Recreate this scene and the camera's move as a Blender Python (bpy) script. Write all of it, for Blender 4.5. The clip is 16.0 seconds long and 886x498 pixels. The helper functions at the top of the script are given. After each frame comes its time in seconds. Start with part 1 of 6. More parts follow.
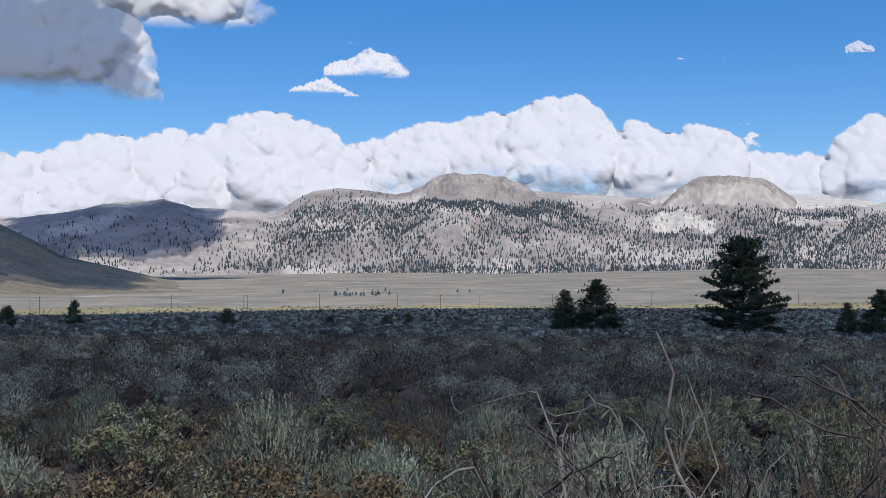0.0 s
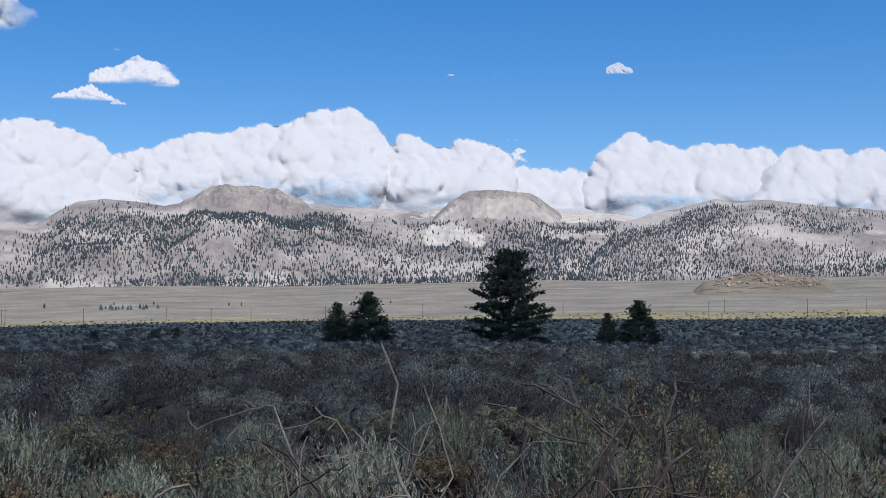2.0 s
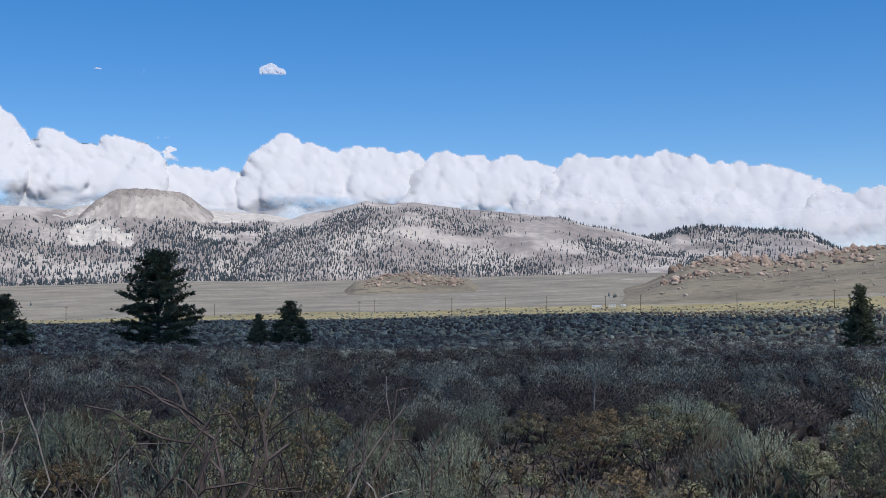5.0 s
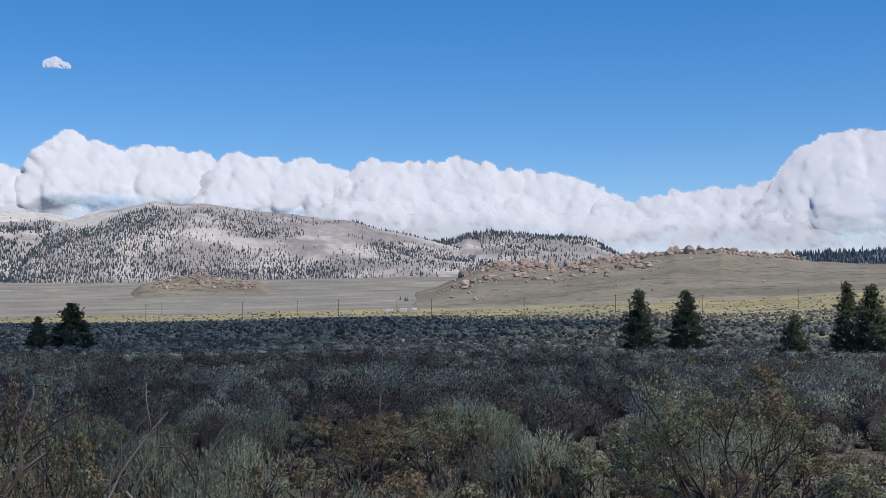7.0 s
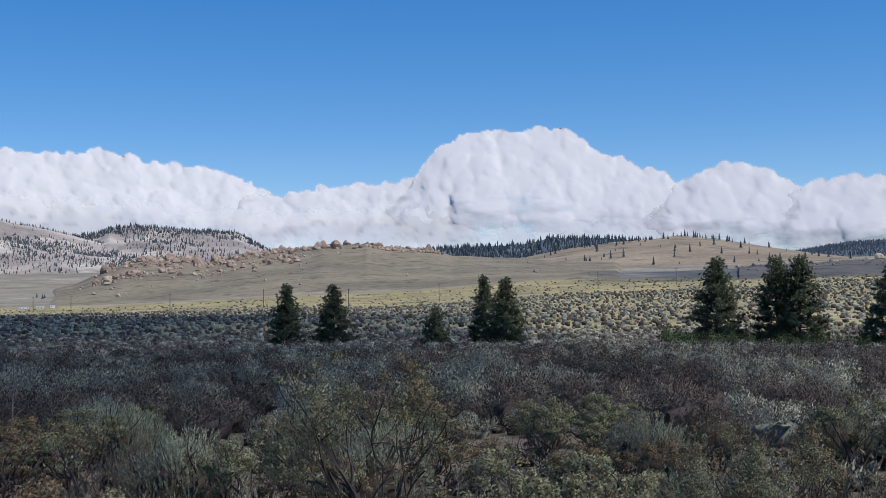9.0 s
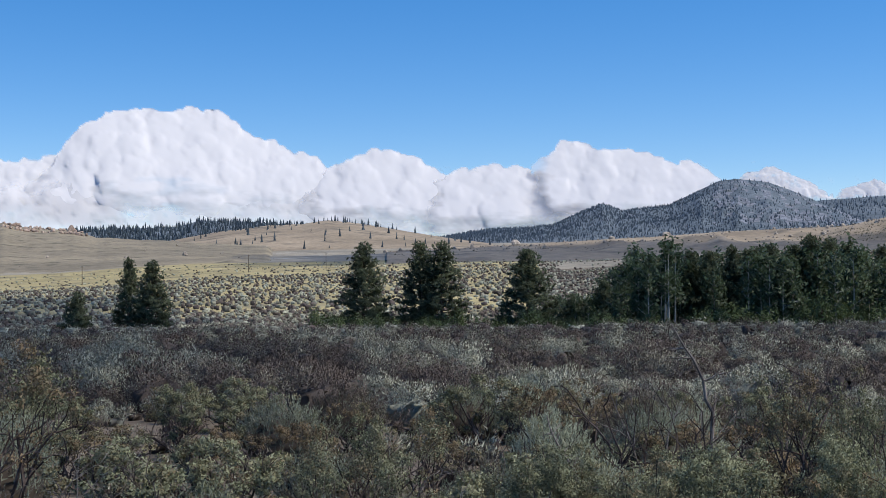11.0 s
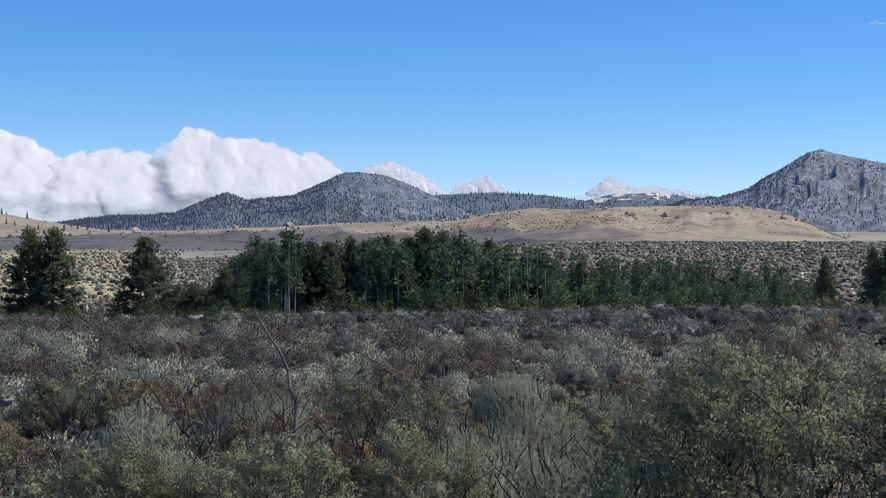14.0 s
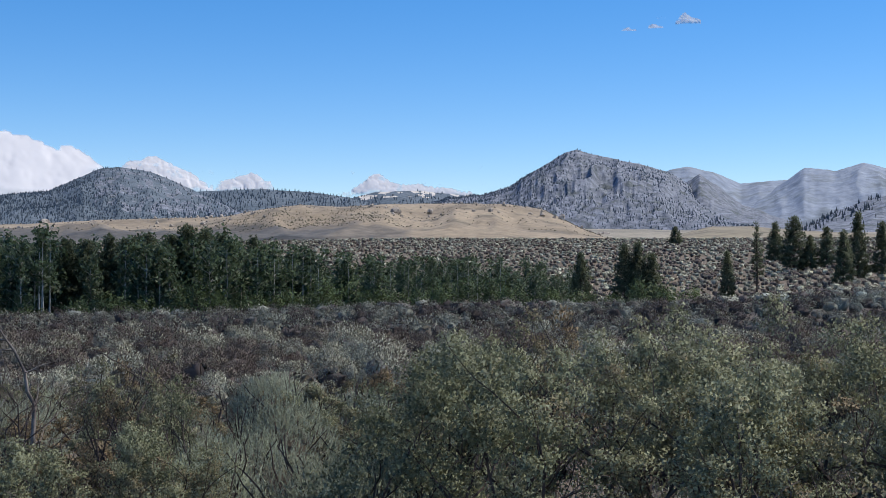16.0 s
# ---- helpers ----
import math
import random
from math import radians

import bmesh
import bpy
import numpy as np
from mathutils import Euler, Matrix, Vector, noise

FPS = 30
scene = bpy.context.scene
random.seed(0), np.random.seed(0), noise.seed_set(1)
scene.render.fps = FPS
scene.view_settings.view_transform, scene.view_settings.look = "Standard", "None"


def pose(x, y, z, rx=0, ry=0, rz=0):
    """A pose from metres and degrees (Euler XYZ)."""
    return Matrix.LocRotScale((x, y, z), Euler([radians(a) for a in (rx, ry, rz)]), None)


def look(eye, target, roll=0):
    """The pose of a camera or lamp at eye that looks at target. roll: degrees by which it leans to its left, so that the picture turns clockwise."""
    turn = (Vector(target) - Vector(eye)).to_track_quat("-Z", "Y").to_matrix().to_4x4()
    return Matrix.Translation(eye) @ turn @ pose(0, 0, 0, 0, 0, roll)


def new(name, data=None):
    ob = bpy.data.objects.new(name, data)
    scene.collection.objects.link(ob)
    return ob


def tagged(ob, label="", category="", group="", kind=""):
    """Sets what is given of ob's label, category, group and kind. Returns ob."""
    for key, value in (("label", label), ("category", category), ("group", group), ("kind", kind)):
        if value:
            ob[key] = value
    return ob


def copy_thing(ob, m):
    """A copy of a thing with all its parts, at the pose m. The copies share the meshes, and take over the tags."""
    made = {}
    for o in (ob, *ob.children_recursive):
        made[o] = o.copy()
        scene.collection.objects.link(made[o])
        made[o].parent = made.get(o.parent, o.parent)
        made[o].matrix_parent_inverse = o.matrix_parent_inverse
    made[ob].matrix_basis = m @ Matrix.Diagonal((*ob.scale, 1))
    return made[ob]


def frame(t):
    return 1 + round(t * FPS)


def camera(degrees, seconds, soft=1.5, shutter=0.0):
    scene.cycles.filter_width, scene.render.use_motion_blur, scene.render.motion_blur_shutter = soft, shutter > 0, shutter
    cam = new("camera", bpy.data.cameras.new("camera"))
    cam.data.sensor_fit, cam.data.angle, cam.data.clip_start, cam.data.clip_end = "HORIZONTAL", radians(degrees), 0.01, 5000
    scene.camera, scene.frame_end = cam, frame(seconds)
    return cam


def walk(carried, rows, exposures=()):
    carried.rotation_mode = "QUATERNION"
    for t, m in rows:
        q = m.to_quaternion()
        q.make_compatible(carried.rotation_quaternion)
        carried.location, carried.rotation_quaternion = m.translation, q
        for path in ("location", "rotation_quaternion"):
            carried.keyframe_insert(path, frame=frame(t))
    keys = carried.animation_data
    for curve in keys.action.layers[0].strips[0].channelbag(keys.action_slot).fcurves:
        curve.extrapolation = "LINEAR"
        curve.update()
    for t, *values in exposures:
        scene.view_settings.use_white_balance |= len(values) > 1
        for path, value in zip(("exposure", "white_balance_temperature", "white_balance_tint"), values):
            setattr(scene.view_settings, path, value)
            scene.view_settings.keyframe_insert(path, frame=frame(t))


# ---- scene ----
EYE = 1.7          # metres of the lens above the ground where it stands
FOV = 39.57

# seconds, east and north of the camera, bearing, pitch and lean in degrees
ROWS = [
    (0.0, -0.020, 0.541, 0.00, 1.47, -0.48), (0.5, 0.014, 0.535, 1.82, 1.58, -0.44),
    (1.0, 0.054, 0.534, 3.84, 1.89, -0.35), (1.5, 0.094, 0.531, 7.73, 2.12, -0.08),
    (2.0, 0.120, 0.537, 10.53, 2.12, -0.19), (2.5, 0.152, 0.556, 12.90, 2.14, -0.40),
    (3.0, 0.175, 0.577, 15.63, 2.15, -0.41), (3.2, 0.180, 0.574, 16.59, 2.18, -0.45),
    (5.5, 0.310, 0.363, 30.12, 2.18, 0.19), (6.0, 0.331, 0.359, 33.23, 2.30, -0.06),
    (6.5, 0.330, 0.355, 33.86, 2.33, -0.19), (7.0, 0.355, 0.377, 36.23, 2.29, -0.05),
    (7.5, 0.392, 0.422, 40.61, 2.30, 0.19), (8.0, 0.417, 0.443, 44.67, 2.18, 0.54),
    (8.5, 0.432, 0.456, 48.78, 2.09, 0.75), (9.0, 0.438, 0.459, 52.51, 1.97, 0.60),
    (9.5, 0.430, 0.440, 56.78, 1.76, 0.52), (9.7, 0.428, 0.429, 58.70, 1.62, 0.55),
    (12.0, 0.549, 0.166, 75.31, 0.81, -0.23), (12.5, 0.566, 0.115, 78.79, 0.62, -0.61),
    (13.0, 0.592, 0.082, 81.19, 0.50, -0.68), (13.5, 0.589, 0.053, 83.55, 0.53, -0.55),
    (14.0, 0.595, 0.018, 86.00, 0.58, -0.22), (14.5, 0.580, -0.021, 89.21, 0.62, -0.06),
    (15.0, 0.562, -0.057, 91.54, 0.51, -0.04), (15.5, 0.559, -0.090, 94.02, 0.49, 0.01),
    (16.0, 0.550, -0.129, 96.82, 0.46, 0.03),
]


def camera_pose(x, y, bearing, pitch, lean):
    b, p = radians(bearing), radians(pitch)
    way = Vector((math.sin(b) * math.cos(p), math.cos(b) * math.cos(p), math.sin(p)))
    eye = Vector((x, y, EYE))
    return look(eye, eye + way * 50, -lean)


cam = camera(FOV, 16.0, soft=0.45)
walk(cam, [(t, camera_pose(*row)) for t, *row in ROWS], exposures=[(0.0, 0.05, 6650, 10), (9.0, 0.05, 6700, 10), (12.0, 0.35, 6900, 10), (16.0, 0.35, 6900, 10)])

# ---- sky and sun ----
SUN_BEARING, SUN_HEIGHT = 168.0, 57.0
sun_way = Vector((math.sin(radians(SUN_BEARING)) * math.cos(radians(SUN_HEIGHT)),
                  math.cos(radians(SUN_BEARING)) * math.cos(radians(SUN_HEIGHT)),
                  math.sin(radians(SUN_HEIGHT))))
world = bpy.data.worlds.new("sky")
scene.world = world
world.use_nodes = True
wn = world.node_tree.nodes
sky = wn.new("ShaderNodeTexSky")
sky.sky_type = "NISHITA"
sky.sun_disc = False
sky.sun_elevation = radians(SUN_HEIGHT)
sky.sun_rotation = radians(SUN_BEARING)
sky.altitude = 2100
sky.air_density = 1.0
sky.dust_density = 0.3
sky.ozone_density = 2.0
wn["Background"].inputs["Strength"].default_value = 0.148
deep = wn.new("ShaderNodeHueSaturation")
deep.inputs["Saturation"].default_value = 1.58
flatter = wn.new("ShaderNodeGamma")
flatter.inputs["Gamma"].default_value = 0.8
tint = wn.new("ShaderNodeMix")
tint.data_type, tint.blend_type = "RGBA", "MULTIPLY"
tint.inputs["Factor"].default_value = 1.0
tint.inputs["B"].default_value = (0.93, 1.0, 1.19, 1)
world.node_tree.links.new(sky.outputs["Color"], flatter.inputs["Color"])
world.node_tree.links.new(flatter.outputs["Color"], deep.inputs["Color"])
world.node_tree.links.new(deep.outputs["Color"], tint.inputs["A"])
world.node_tree.links.new(tint.outputs["Result"], wn["Background"].inputs["Color"])
sun_data = bpy.data.lights.new("sun", "SUN")
sun_data.energy = 3.6
sun_data.angle = radians(0.53)
sun_data.color = (1.0, 0.95, 0.87)
sun = new("sun", sun_data)
sun.matrix_world = look(sun_way * 2000, (0, 0, 0))

rng = np.random.default_rng(7)


# ---- noise, meshes and places ----
def hash3(i, j, k, seed):
    h = (i * 374761393 + j * 668265263 + k * 2147483647 + seed * 1274126177) & 0xFFFFFFFF
    h = ((h ^ (h >> 13)) * 1274126177) & 0xFFFFFFFF
    h = ((h ^ (h >> 16)) * 2246822519) & 0xFFFFFFFF
    return ((h ^ (h >> 15)) & 0xFFFFFF) / float(0xFFFFFF)


def value_noise(p, seed=0):
    """Smooth noise from 0 to 1 at the points p, an array of n x 3."""
    p = np.asarray(p, float)
    q = np.floor(p).astype(np.int64)
    f = p - q
    f = f * f * f * (f * (f * 6 - 15) + 10)
    total = 0
    for dx in (0, 1):
        for dy in (0, 1):
            for dz in (0, 1):
                w = ((f[..., 0] if dx else 1 - f[..., 0]) * (f[..., 1] if dy else 1 - f[..., 1])
                     * (f[..., 2] if dz else 1 - f[..., 2]))
                total = total + w * hash3(q[..., 0] + dx, q[..., 1] + dy, q[..., 2] + dz, seed)
    return total


def fbm(p, octaves=4, seed=0, ridged=False):
    total, weight, amount = 0, 0, 1.0
    p = np.asarray(p, float)
    for k in range(octaves):
        n = value_noise(p, seed + k)
        if ridged:
            n = 1 - np.abs(2 * n - 1)
        total = total + n * amount
        weight += amount
        amount *= 0.5
        p = p * 2.03 + 11.7
    return total / weight


def xyz(x, y, z):
    return np.stack([np.asarray(x, float), np.asarray(y, float), np.broadcast_to(z, np.shape(x)).astype(float)], -1)


def unit(v):
    return v / (np.linalg.norm(v, axis=-1, keepdims=True) + 1e-9)


def make_mesh(name, verts, faces, material, smooth=False, tone=None, normals=None):
    """A mesh from arrays of points and of triangles or quads, with a tone from 0 to 1 and, for leaves, a normal for each point."""
    verts, faces = np.asarray(verts, np.float32), np.asarray(faces, np.int32)
    if normals is not None:
        p = verts[faces[:, :3]]
        facing = np.cross(p[:, 1] - p[:, 0], p[:, 2] - p[:, 0])
        away = (facing * np.asarray(normals)[faces[:, 0]]).sum(1) < 0
        faces = np.where(away[:, None], faces[:, ::-1], faces)
    k = faces.shape[1]
    me = bpy.data.meshes.new(name)
    me.vertices.add(len(verts))
    me.vertices.foreach_set("co", verts.ravel())
    me.loops.add(faces.size)
    me.loops.foreach_set("vertex_index", faces.ravel())
    me.polygons.add(len(faces))
    me.polygons.foreach_set("loop_start", np.arange(0, faces.size, k, dtype=np.int32))
    me.polygons.foreach_set("use_smooth", np.full(len(faces), smooth))
    if tone is not None:
        me.attributes.new("tone", "FLOAT", "POINT").data.foreach_set("value", np.asarray(tone, np.float32))
    if normals is not None:
        me.attributes.new("custom_normal", "FLOAT_VECTOR", "POINT").data.foreach_set("vector", np.asarray(normals, np.float32).ravel())
    me.update(calc_edges=True)
    me.materials.append(material)
    return me


def swell(v, f, middle, own=0.3, flat=1.0):
    """Normals for leaves: partly their own, partly outward from the middle of the plant."""
    out = v - np.array([0, 0, middle])
    out[:, 2] = np.maximum(out[:, 2] * flat, -0.3 * np.hypot(out[:, 0], out[:, 1])) + 0.15 * np.linalg.norm(out, axis=1)
    out = out / (np.linalg.norm(out, axis=1, keepdims=True) + 1e-9)
    p = v[f]
    n = np.cross(p[:, 1] - p[:, 0], p[:, 2] - p[:, 0])
    n = n / (np.linalg.norm(n, axis=1, keepdims=True) + 1e-9)
    mine = np.zeros_like(v)
    mine[f.ravel()] = np.repeat(n, 3, 0)
    mine = mine * np.sign((mine * out).sum(1, keepdims=True) + 1e-9)
    both = out * (1 - own) + mine * own
    return both / (np.linalg.norm(both, axis=1, keepdims=True) + 1e-9)


class Build:
    """Gathers pieces of one mesh."""

    def __init__(self):
        self.v, self.f, self.t, self.n = [], [], [], 0

    def add(self, v, f, tone=0.5):
        v = np.asarray(v, float).reshape(-1, 3)
        self.v.append(v)
        self.f.append(np.asarray(f, np.int64).reshape(-1, 3) + self.n)
        self.t.append(np.broadcast_to(tone, (len(v),)).astype(float))
        self.n += len(v)

    def arrays(self):
        return np.concatenate(self.v), np.concatenate(self.f), np.concatenate(self.t)

    def mesh(self, name, material, smooth=False, leafy=None):
        """leafy: for foliage, the height of the middle from which the crown swells; its leaves take their light like the crown."""
        v, f, t = self.arrays()
        return make_mesh(name, v, f, material, smooth, t, None if leafy is None else swell(v, f, leafy))


def part(name, mesh, parent, label=""):
    ob = new(name, mesh)
    ob.parent = parent
    return tagged(ob, label=label)


def quads(n, m):
    i = np.arange(n - 1)[:, None] * m + np.arange(m - 1)[None]
    i = i.ravel()
    return np.stack([i, i + 1, i + m + 1, i + m], 1)


def place_at(bearing, r, el=None):
    """The point at a bearing in degrees, r metres off, at the angle el above the eye, or on the ground."""
    x, y = r * math.sin(radians(bearing)), r * math.cos(radians(bearing))
    return Vector((x, y, ground_z(x, y) if el is None else EYE + r * math.tan(radians(el))))


# the lie of the land: angle of the ground seen from the eye, by bearing and distance
LAND_R = np.array([1.0, 5, 10, 20, 30, 60, 110, 150, 200, 300, 450, 750, 1000, 1800, 2800, 4950])
LAND_NEAR = [-60.0, -20.8, -12.1, -7.4, -5.5, -3.72]
LAND = {
    -20: [-2.95, -2.55, -2.25, -2.05, -1.85, -1.72, -1.45, -0.70, 0.00, 0.30],
    0: [-2.95, -2.55, -2.22, -1.90, -1.60, -1.36, -1.20, -0.30, 0.37, 0.60],
    20: [-2.95, -2.55, -2.25, -1.80, -1.40, -1.02, -0.85, 0.00, 0.75, 0.90],
    35: [-2.95, -2.60, -2.30, -1.70, -1.20, -0.85, -0.60, 0.30, 1.05, 1.10],
    48: [-2.95, -2.62, -2.40, -1.60, -1.05, -0.62, -0.10, 0.90, 1.30, 1.35],
    60: [-2.90, -2.70, -2.45, -1.50, -0.80, 0.10, 0.45, 1.10, 1.35, 1.40],
    72: [-2.82, -3.20, -2.60, -1.15, -0.35, 0.45, 0.62, 1.20, 1.40, 1.45],
    85: [-2.66, -3.45, -2.80, -0.50, 0.80, 0.75, 0.80, 1.40, 1.60, 1.65],
    97: [-2.32, -2.90, -2.10, -0.10, 0.94, 0.80, 0.90, 1.40, 1.60, 1.65],
    108: [-2.10, -2.60, -1.70, 0.20, 0.92, 0.80, 0.90, 1.20, 1.40, 1.50],
    118: [-1.55, -1.50, -0.80, 0.50, 0.92, 0.80, 0.90, 1.20, 1.40, 1.50],
}
LAND_A = np.array(sorted(LAND), float)
LAND_E = np.array([LAND_NEAR + LAND[a] for a in sorted(LAND)])


def ground_z(x, y):
    x, y = np.asarray(x, float), np.asarray(y, float)
    r = np.maximum(np.hypot(x, y), 1.0)
    a = np.degrees(np.arctan2(x, y))
    a = np.where(a < -110, a + 360, a)
    a = np.clip(a, LAND_A[0], LAND_A[-1])
    lr = np.log(r)
    i = np.clip(np.searchsorted(LAND_A, a) - 1, 0, len(LAND_A) - 2)
    k = np.clip(np.searchsorted(np.log(LAND_R), lr) - 1, 0, len(LAND_R) - 2)
    u = (a - LAND_A[i]) / (LAND_A[i + 1] - LAND_A[i])
    u = u * u * (3 - 2 * u)
    z = LAND_R[None] * np.tan(np.radians(LAND_E))
    w = (r - LAND_R[k]) / (LAND_R[k + 1] - LAND_R[k])
    w = np.clip(w, 0, 1)
    z0 = z[i, k] * (1 - w) + z[i, k + 1] * w
    z1 = z[i + 1, k] * (1 - w) + z[i + 1, k + 1] * w
    h = EYE + z0 * (1 - u) + z1 * u
    bump = (fbm(xyz(x / 9, y / 9, 3.1), 3, 5) - 0.5) * np.clip(r / 40, 0, 1) * 0.7
    wide = (fbm(xyz(x / 120, y / 120, 1.7), 3, 9) - 0.5) * np.clip((r - 250) / 600, 0, 1) * 5
    out = h + bump + wide
    return float(out) if out.ndim == 0 else out


# ---- materials ----
def node_material(name, low, high, scale, fine=0.0, rough=0.9, bump=0.0, bump_scale=None, tone=None, tone_to=None,
                  island=0.0, per_object=0.0, stretch=(1, 1, 1), third=None, third_scale=1.0, third_at=(0.55, 0.7), spec=0.2,
                  thin=0.0, fine_range=(0.7, 1.25)):
    """Two colours mixed by noise, a fine grain, a third colour in patches, a tone carried by the mesh and chance per piece."""
    m = bpy.data.materials.new(name)
    m.use_nodes = True
    n, l = m.node_tree.nodes, m.node_tree.links
    bsdf = n["Principled BSDF"]
    bsdf.inputs["Roughness"].default_value = rough
    bsdf.inputs["Specular IOR Level"].default_value = spec
    where = n.new("ShaderNodeNewGeometry")
    mapping = n.new("ShaderNodeMapping")
    mapping.inputs["Scale"].default_value = stretch
    l.new(where.outputs["Position"], mapping.inputs["Vector"])

    def grain(s, detail=4.0):
        t = n.new("ShaderNodeTexNoise")
        t.inputs["Scale"].default_value = s
        t.inputs["Detail"].default_value = detail
        l.new(mapping.outputs["Vector"], t.inputs["Vector"])
        return t.outputs["Fac"]

    def ramp(value, a, b):
        r = n.new("ShaderNodeMapRange")
        r.inputs["From Min"].default_value, r.inputs["From Max"].default_value = a, b
        l.new(value, r.inputs["Value"])
        return r.outputs["Result"]

    def mix(f, a, b, kind="MIX"):
        x = n.new("ShaderNodeMix")
        x.data_type, x.blend_type = "RGBA", kind
        for socket, value in ((x.inputs["Factor"], f), (x.inputs["A"], a), (x.inputs["B"], b)):
            if isinstance(value, (tuple, float, int)):
                socket.default_value = (*value, 1) if isinstance(value, tuple) else value
            else:
                l.new(value, socket)
        return x.outputs["Result"]

    colour = mix(ramp(grain(scale), 0.35, 0.65), low, high)
    if third is not None:
        colour = mix(ramp(grain(third_scale, 6.0), *third_at), colour, third)
    if tone is not None:
        at = n.new("ShaderNodeAttribute")
        at.attribute_name = "tone"
        colour = mix(ramp(at.outputs["Fac"], *tone), colour, tone_to)
    if fine:
        g = n.new("ShaderNodeCombineColor")
        v = ramp(grain(fine, 5.0), 0.2, 0.8)
        r = n.new("ShaderNodeMapRange")
        r.inputs["To Min"].default_value, r.inputs["To Max"].default_value = fine_range
        l.new(v, r.inputs["Value"])
        for c in ("Red", "Green", "Blue"):
            l.new(r.outputs["Result"], g.inputs[c])
        colour = mix(1.0, colour, g.outputs["Color"], "MULTIPLY")
    for amount, source in ((island, "island"), (per_object, "object")):
        if amount:
            src = where.outputs["Random Per Island"] if source == "island" else n.new("ShaderNodeObjectInfo").outputs["Random"]
            r = n.new("ShaderNodeMapRange")
            r.inputs["To Min"].default_value, r.inputs["To Max"].default_value = 1 - amount, 1 + amount
            l.new(src, r.inputs["Value"])
            g = n.new("ShaderNodeCombineColor")
            for c in ("Red", "Green", "Blue"):
                l.new(r.outputs["Result"], g.inputs[c])
            colour = mix(1.0, colour, g.outputs["Color"], "MULTIPLY")
    l.new(colour, bsdf.inputs["Base Color"])
    if thin:
        t, x = n.new("ShaderNodeBsdfTranslucent"), n.new("ShaderNodeMixShader")
        x.inputs["Fac"].default_value = thin
        l.new(colour, t.inputs["Color"])
        l.new(bsdf.outputs["BSDF"], x.inputs[1])
        l.new(t.outputs["BSDF"], x.inputs[2])
        l.new(x.outputs["Shader"], n["Material Output"].inputs["Surface"])
    if bump:
        b = n.new("ShaderNodeBump")
        b.inputs["Strength"].default_value = 1.0
        b.inputs["Distance"].default_value = bump
        l.new(grain(bump_scale or scale, 6.0), b.inputs["Height"])
        l.new(b.outputs["Normal"], bsdf.inputs["Normal"])
    return m


soil = node_material("sandy_soil", (0.11, 0.088, 0.066), (0.18, 0.145, 0.11), 0.4, fine=9.0, bump=0.03, bump_scale=5.0)
valley = node_material("valley_floor", (0.205, 0.188, 0.152), (0.325, 0.293, 0.23), 0.012, fine=0.12, fine_range=(0.7, 1.28), bump=0.4, bump_scale=0.3,
                       third=(0.46, 0.43, 0.37), third_scale=0.009, third_at=(0.64, 0.74))
dry_grass = node_material("dry_grass", (0.28, 0.24, 0.12), (0.40, 0.34, 0.175), 0.02, fine=0.5, bump=0.2, bump_scale=0.5,
                          third=(0.17, 0.15, 0.10), third_scale=0.05, third_at=(0.5, 0.7))
pumice = node_material("pumice_slope", (0.25, 0.222, 0.206), (0.385, 0.345, 0.318), 0.007, fine=0.05, bump=6.0, bump_scale=0.03,
                       third=(0.50, 0.455, 0.41), third_scale=0.005, third_at=(0.5, 0.62), fine_range=(0.75, 1.2))
pale_pumice = node_material("pale_pumice", (0.50, 0.462, 0.415), (0.60, 0.56, 0.50), 0.004, fine=0.05, bump=2.0, bump_scale=0.02)
talus = node_material("talus_slope", (0.36, 0.325, 0.295), (0.50, 0.455, 0.41), 0.012, fine=0.06, bump=3.0, bump_scale=0.03, stretch=(1, 1, 0.35))
rim_rock = node_material("rim_rock", (0.25, 0.222, 0.20), (0.39, 0.35, 0.315), 0.03, fine=0.12, bump=6.0, bump_scale=0.05, stretch=(1, 1, 0.4))
# Grey rock with a blue tint painted in for the haze of distance.
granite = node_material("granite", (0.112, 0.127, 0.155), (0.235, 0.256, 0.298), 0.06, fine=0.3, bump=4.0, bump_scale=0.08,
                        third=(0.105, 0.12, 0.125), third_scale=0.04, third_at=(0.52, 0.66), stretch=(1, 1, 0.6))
# Distance haze is mixed into the forest colour, hence the blue-grey.
hazed_forest = node_material("forested_slope", (0.088, 0.114, 0.137), (0.135, 0.165, 0.192), 0.01, fine=0.08, bump=8.0, bump_scale=0.05)
tan_slope = node_material("dry_grass_slope", (0.235, 0.19, 0.135), (0.35, 0.285, 0.205), 0.006, fine=0.12, bump=1.5, bump_scale=0.08,
                          third=(0.15, 0.13, 0.10), third_scale=0.02, third_at=(0.54, 0.68))
scrub_slope = node_material("scrub_slope", (0.19, 0.165, 0.12), (0.28, 0.24, 0.17), 0.01, fine=0.15, bump=1.0, bump_scale=0.1,
                            third=(0.12, 0.11, 0.08), third_scale=0.05, third_at=(0.55, 0.68))
red_rock = node_material("red_granite", (0.265, 0.195, 0.155), (0.41, 0.32, 0.26), 0.06, fine=0.6, bump=0.6, bump_scale=0.4, island=0.3)
pale_rock = node_material("pale_boulder", (0.27, 0.235, 0.195), (0.42, 0.365, 0.305), 0.3, fine=1.0, bump=0.3, bump_scale=0.6, island=0.2)
scrub_leaf = node_material("far_scrub", (0.10, 0.092, 0.066), (0.165, 0.148, 0.105), 0.05, island=0.3)
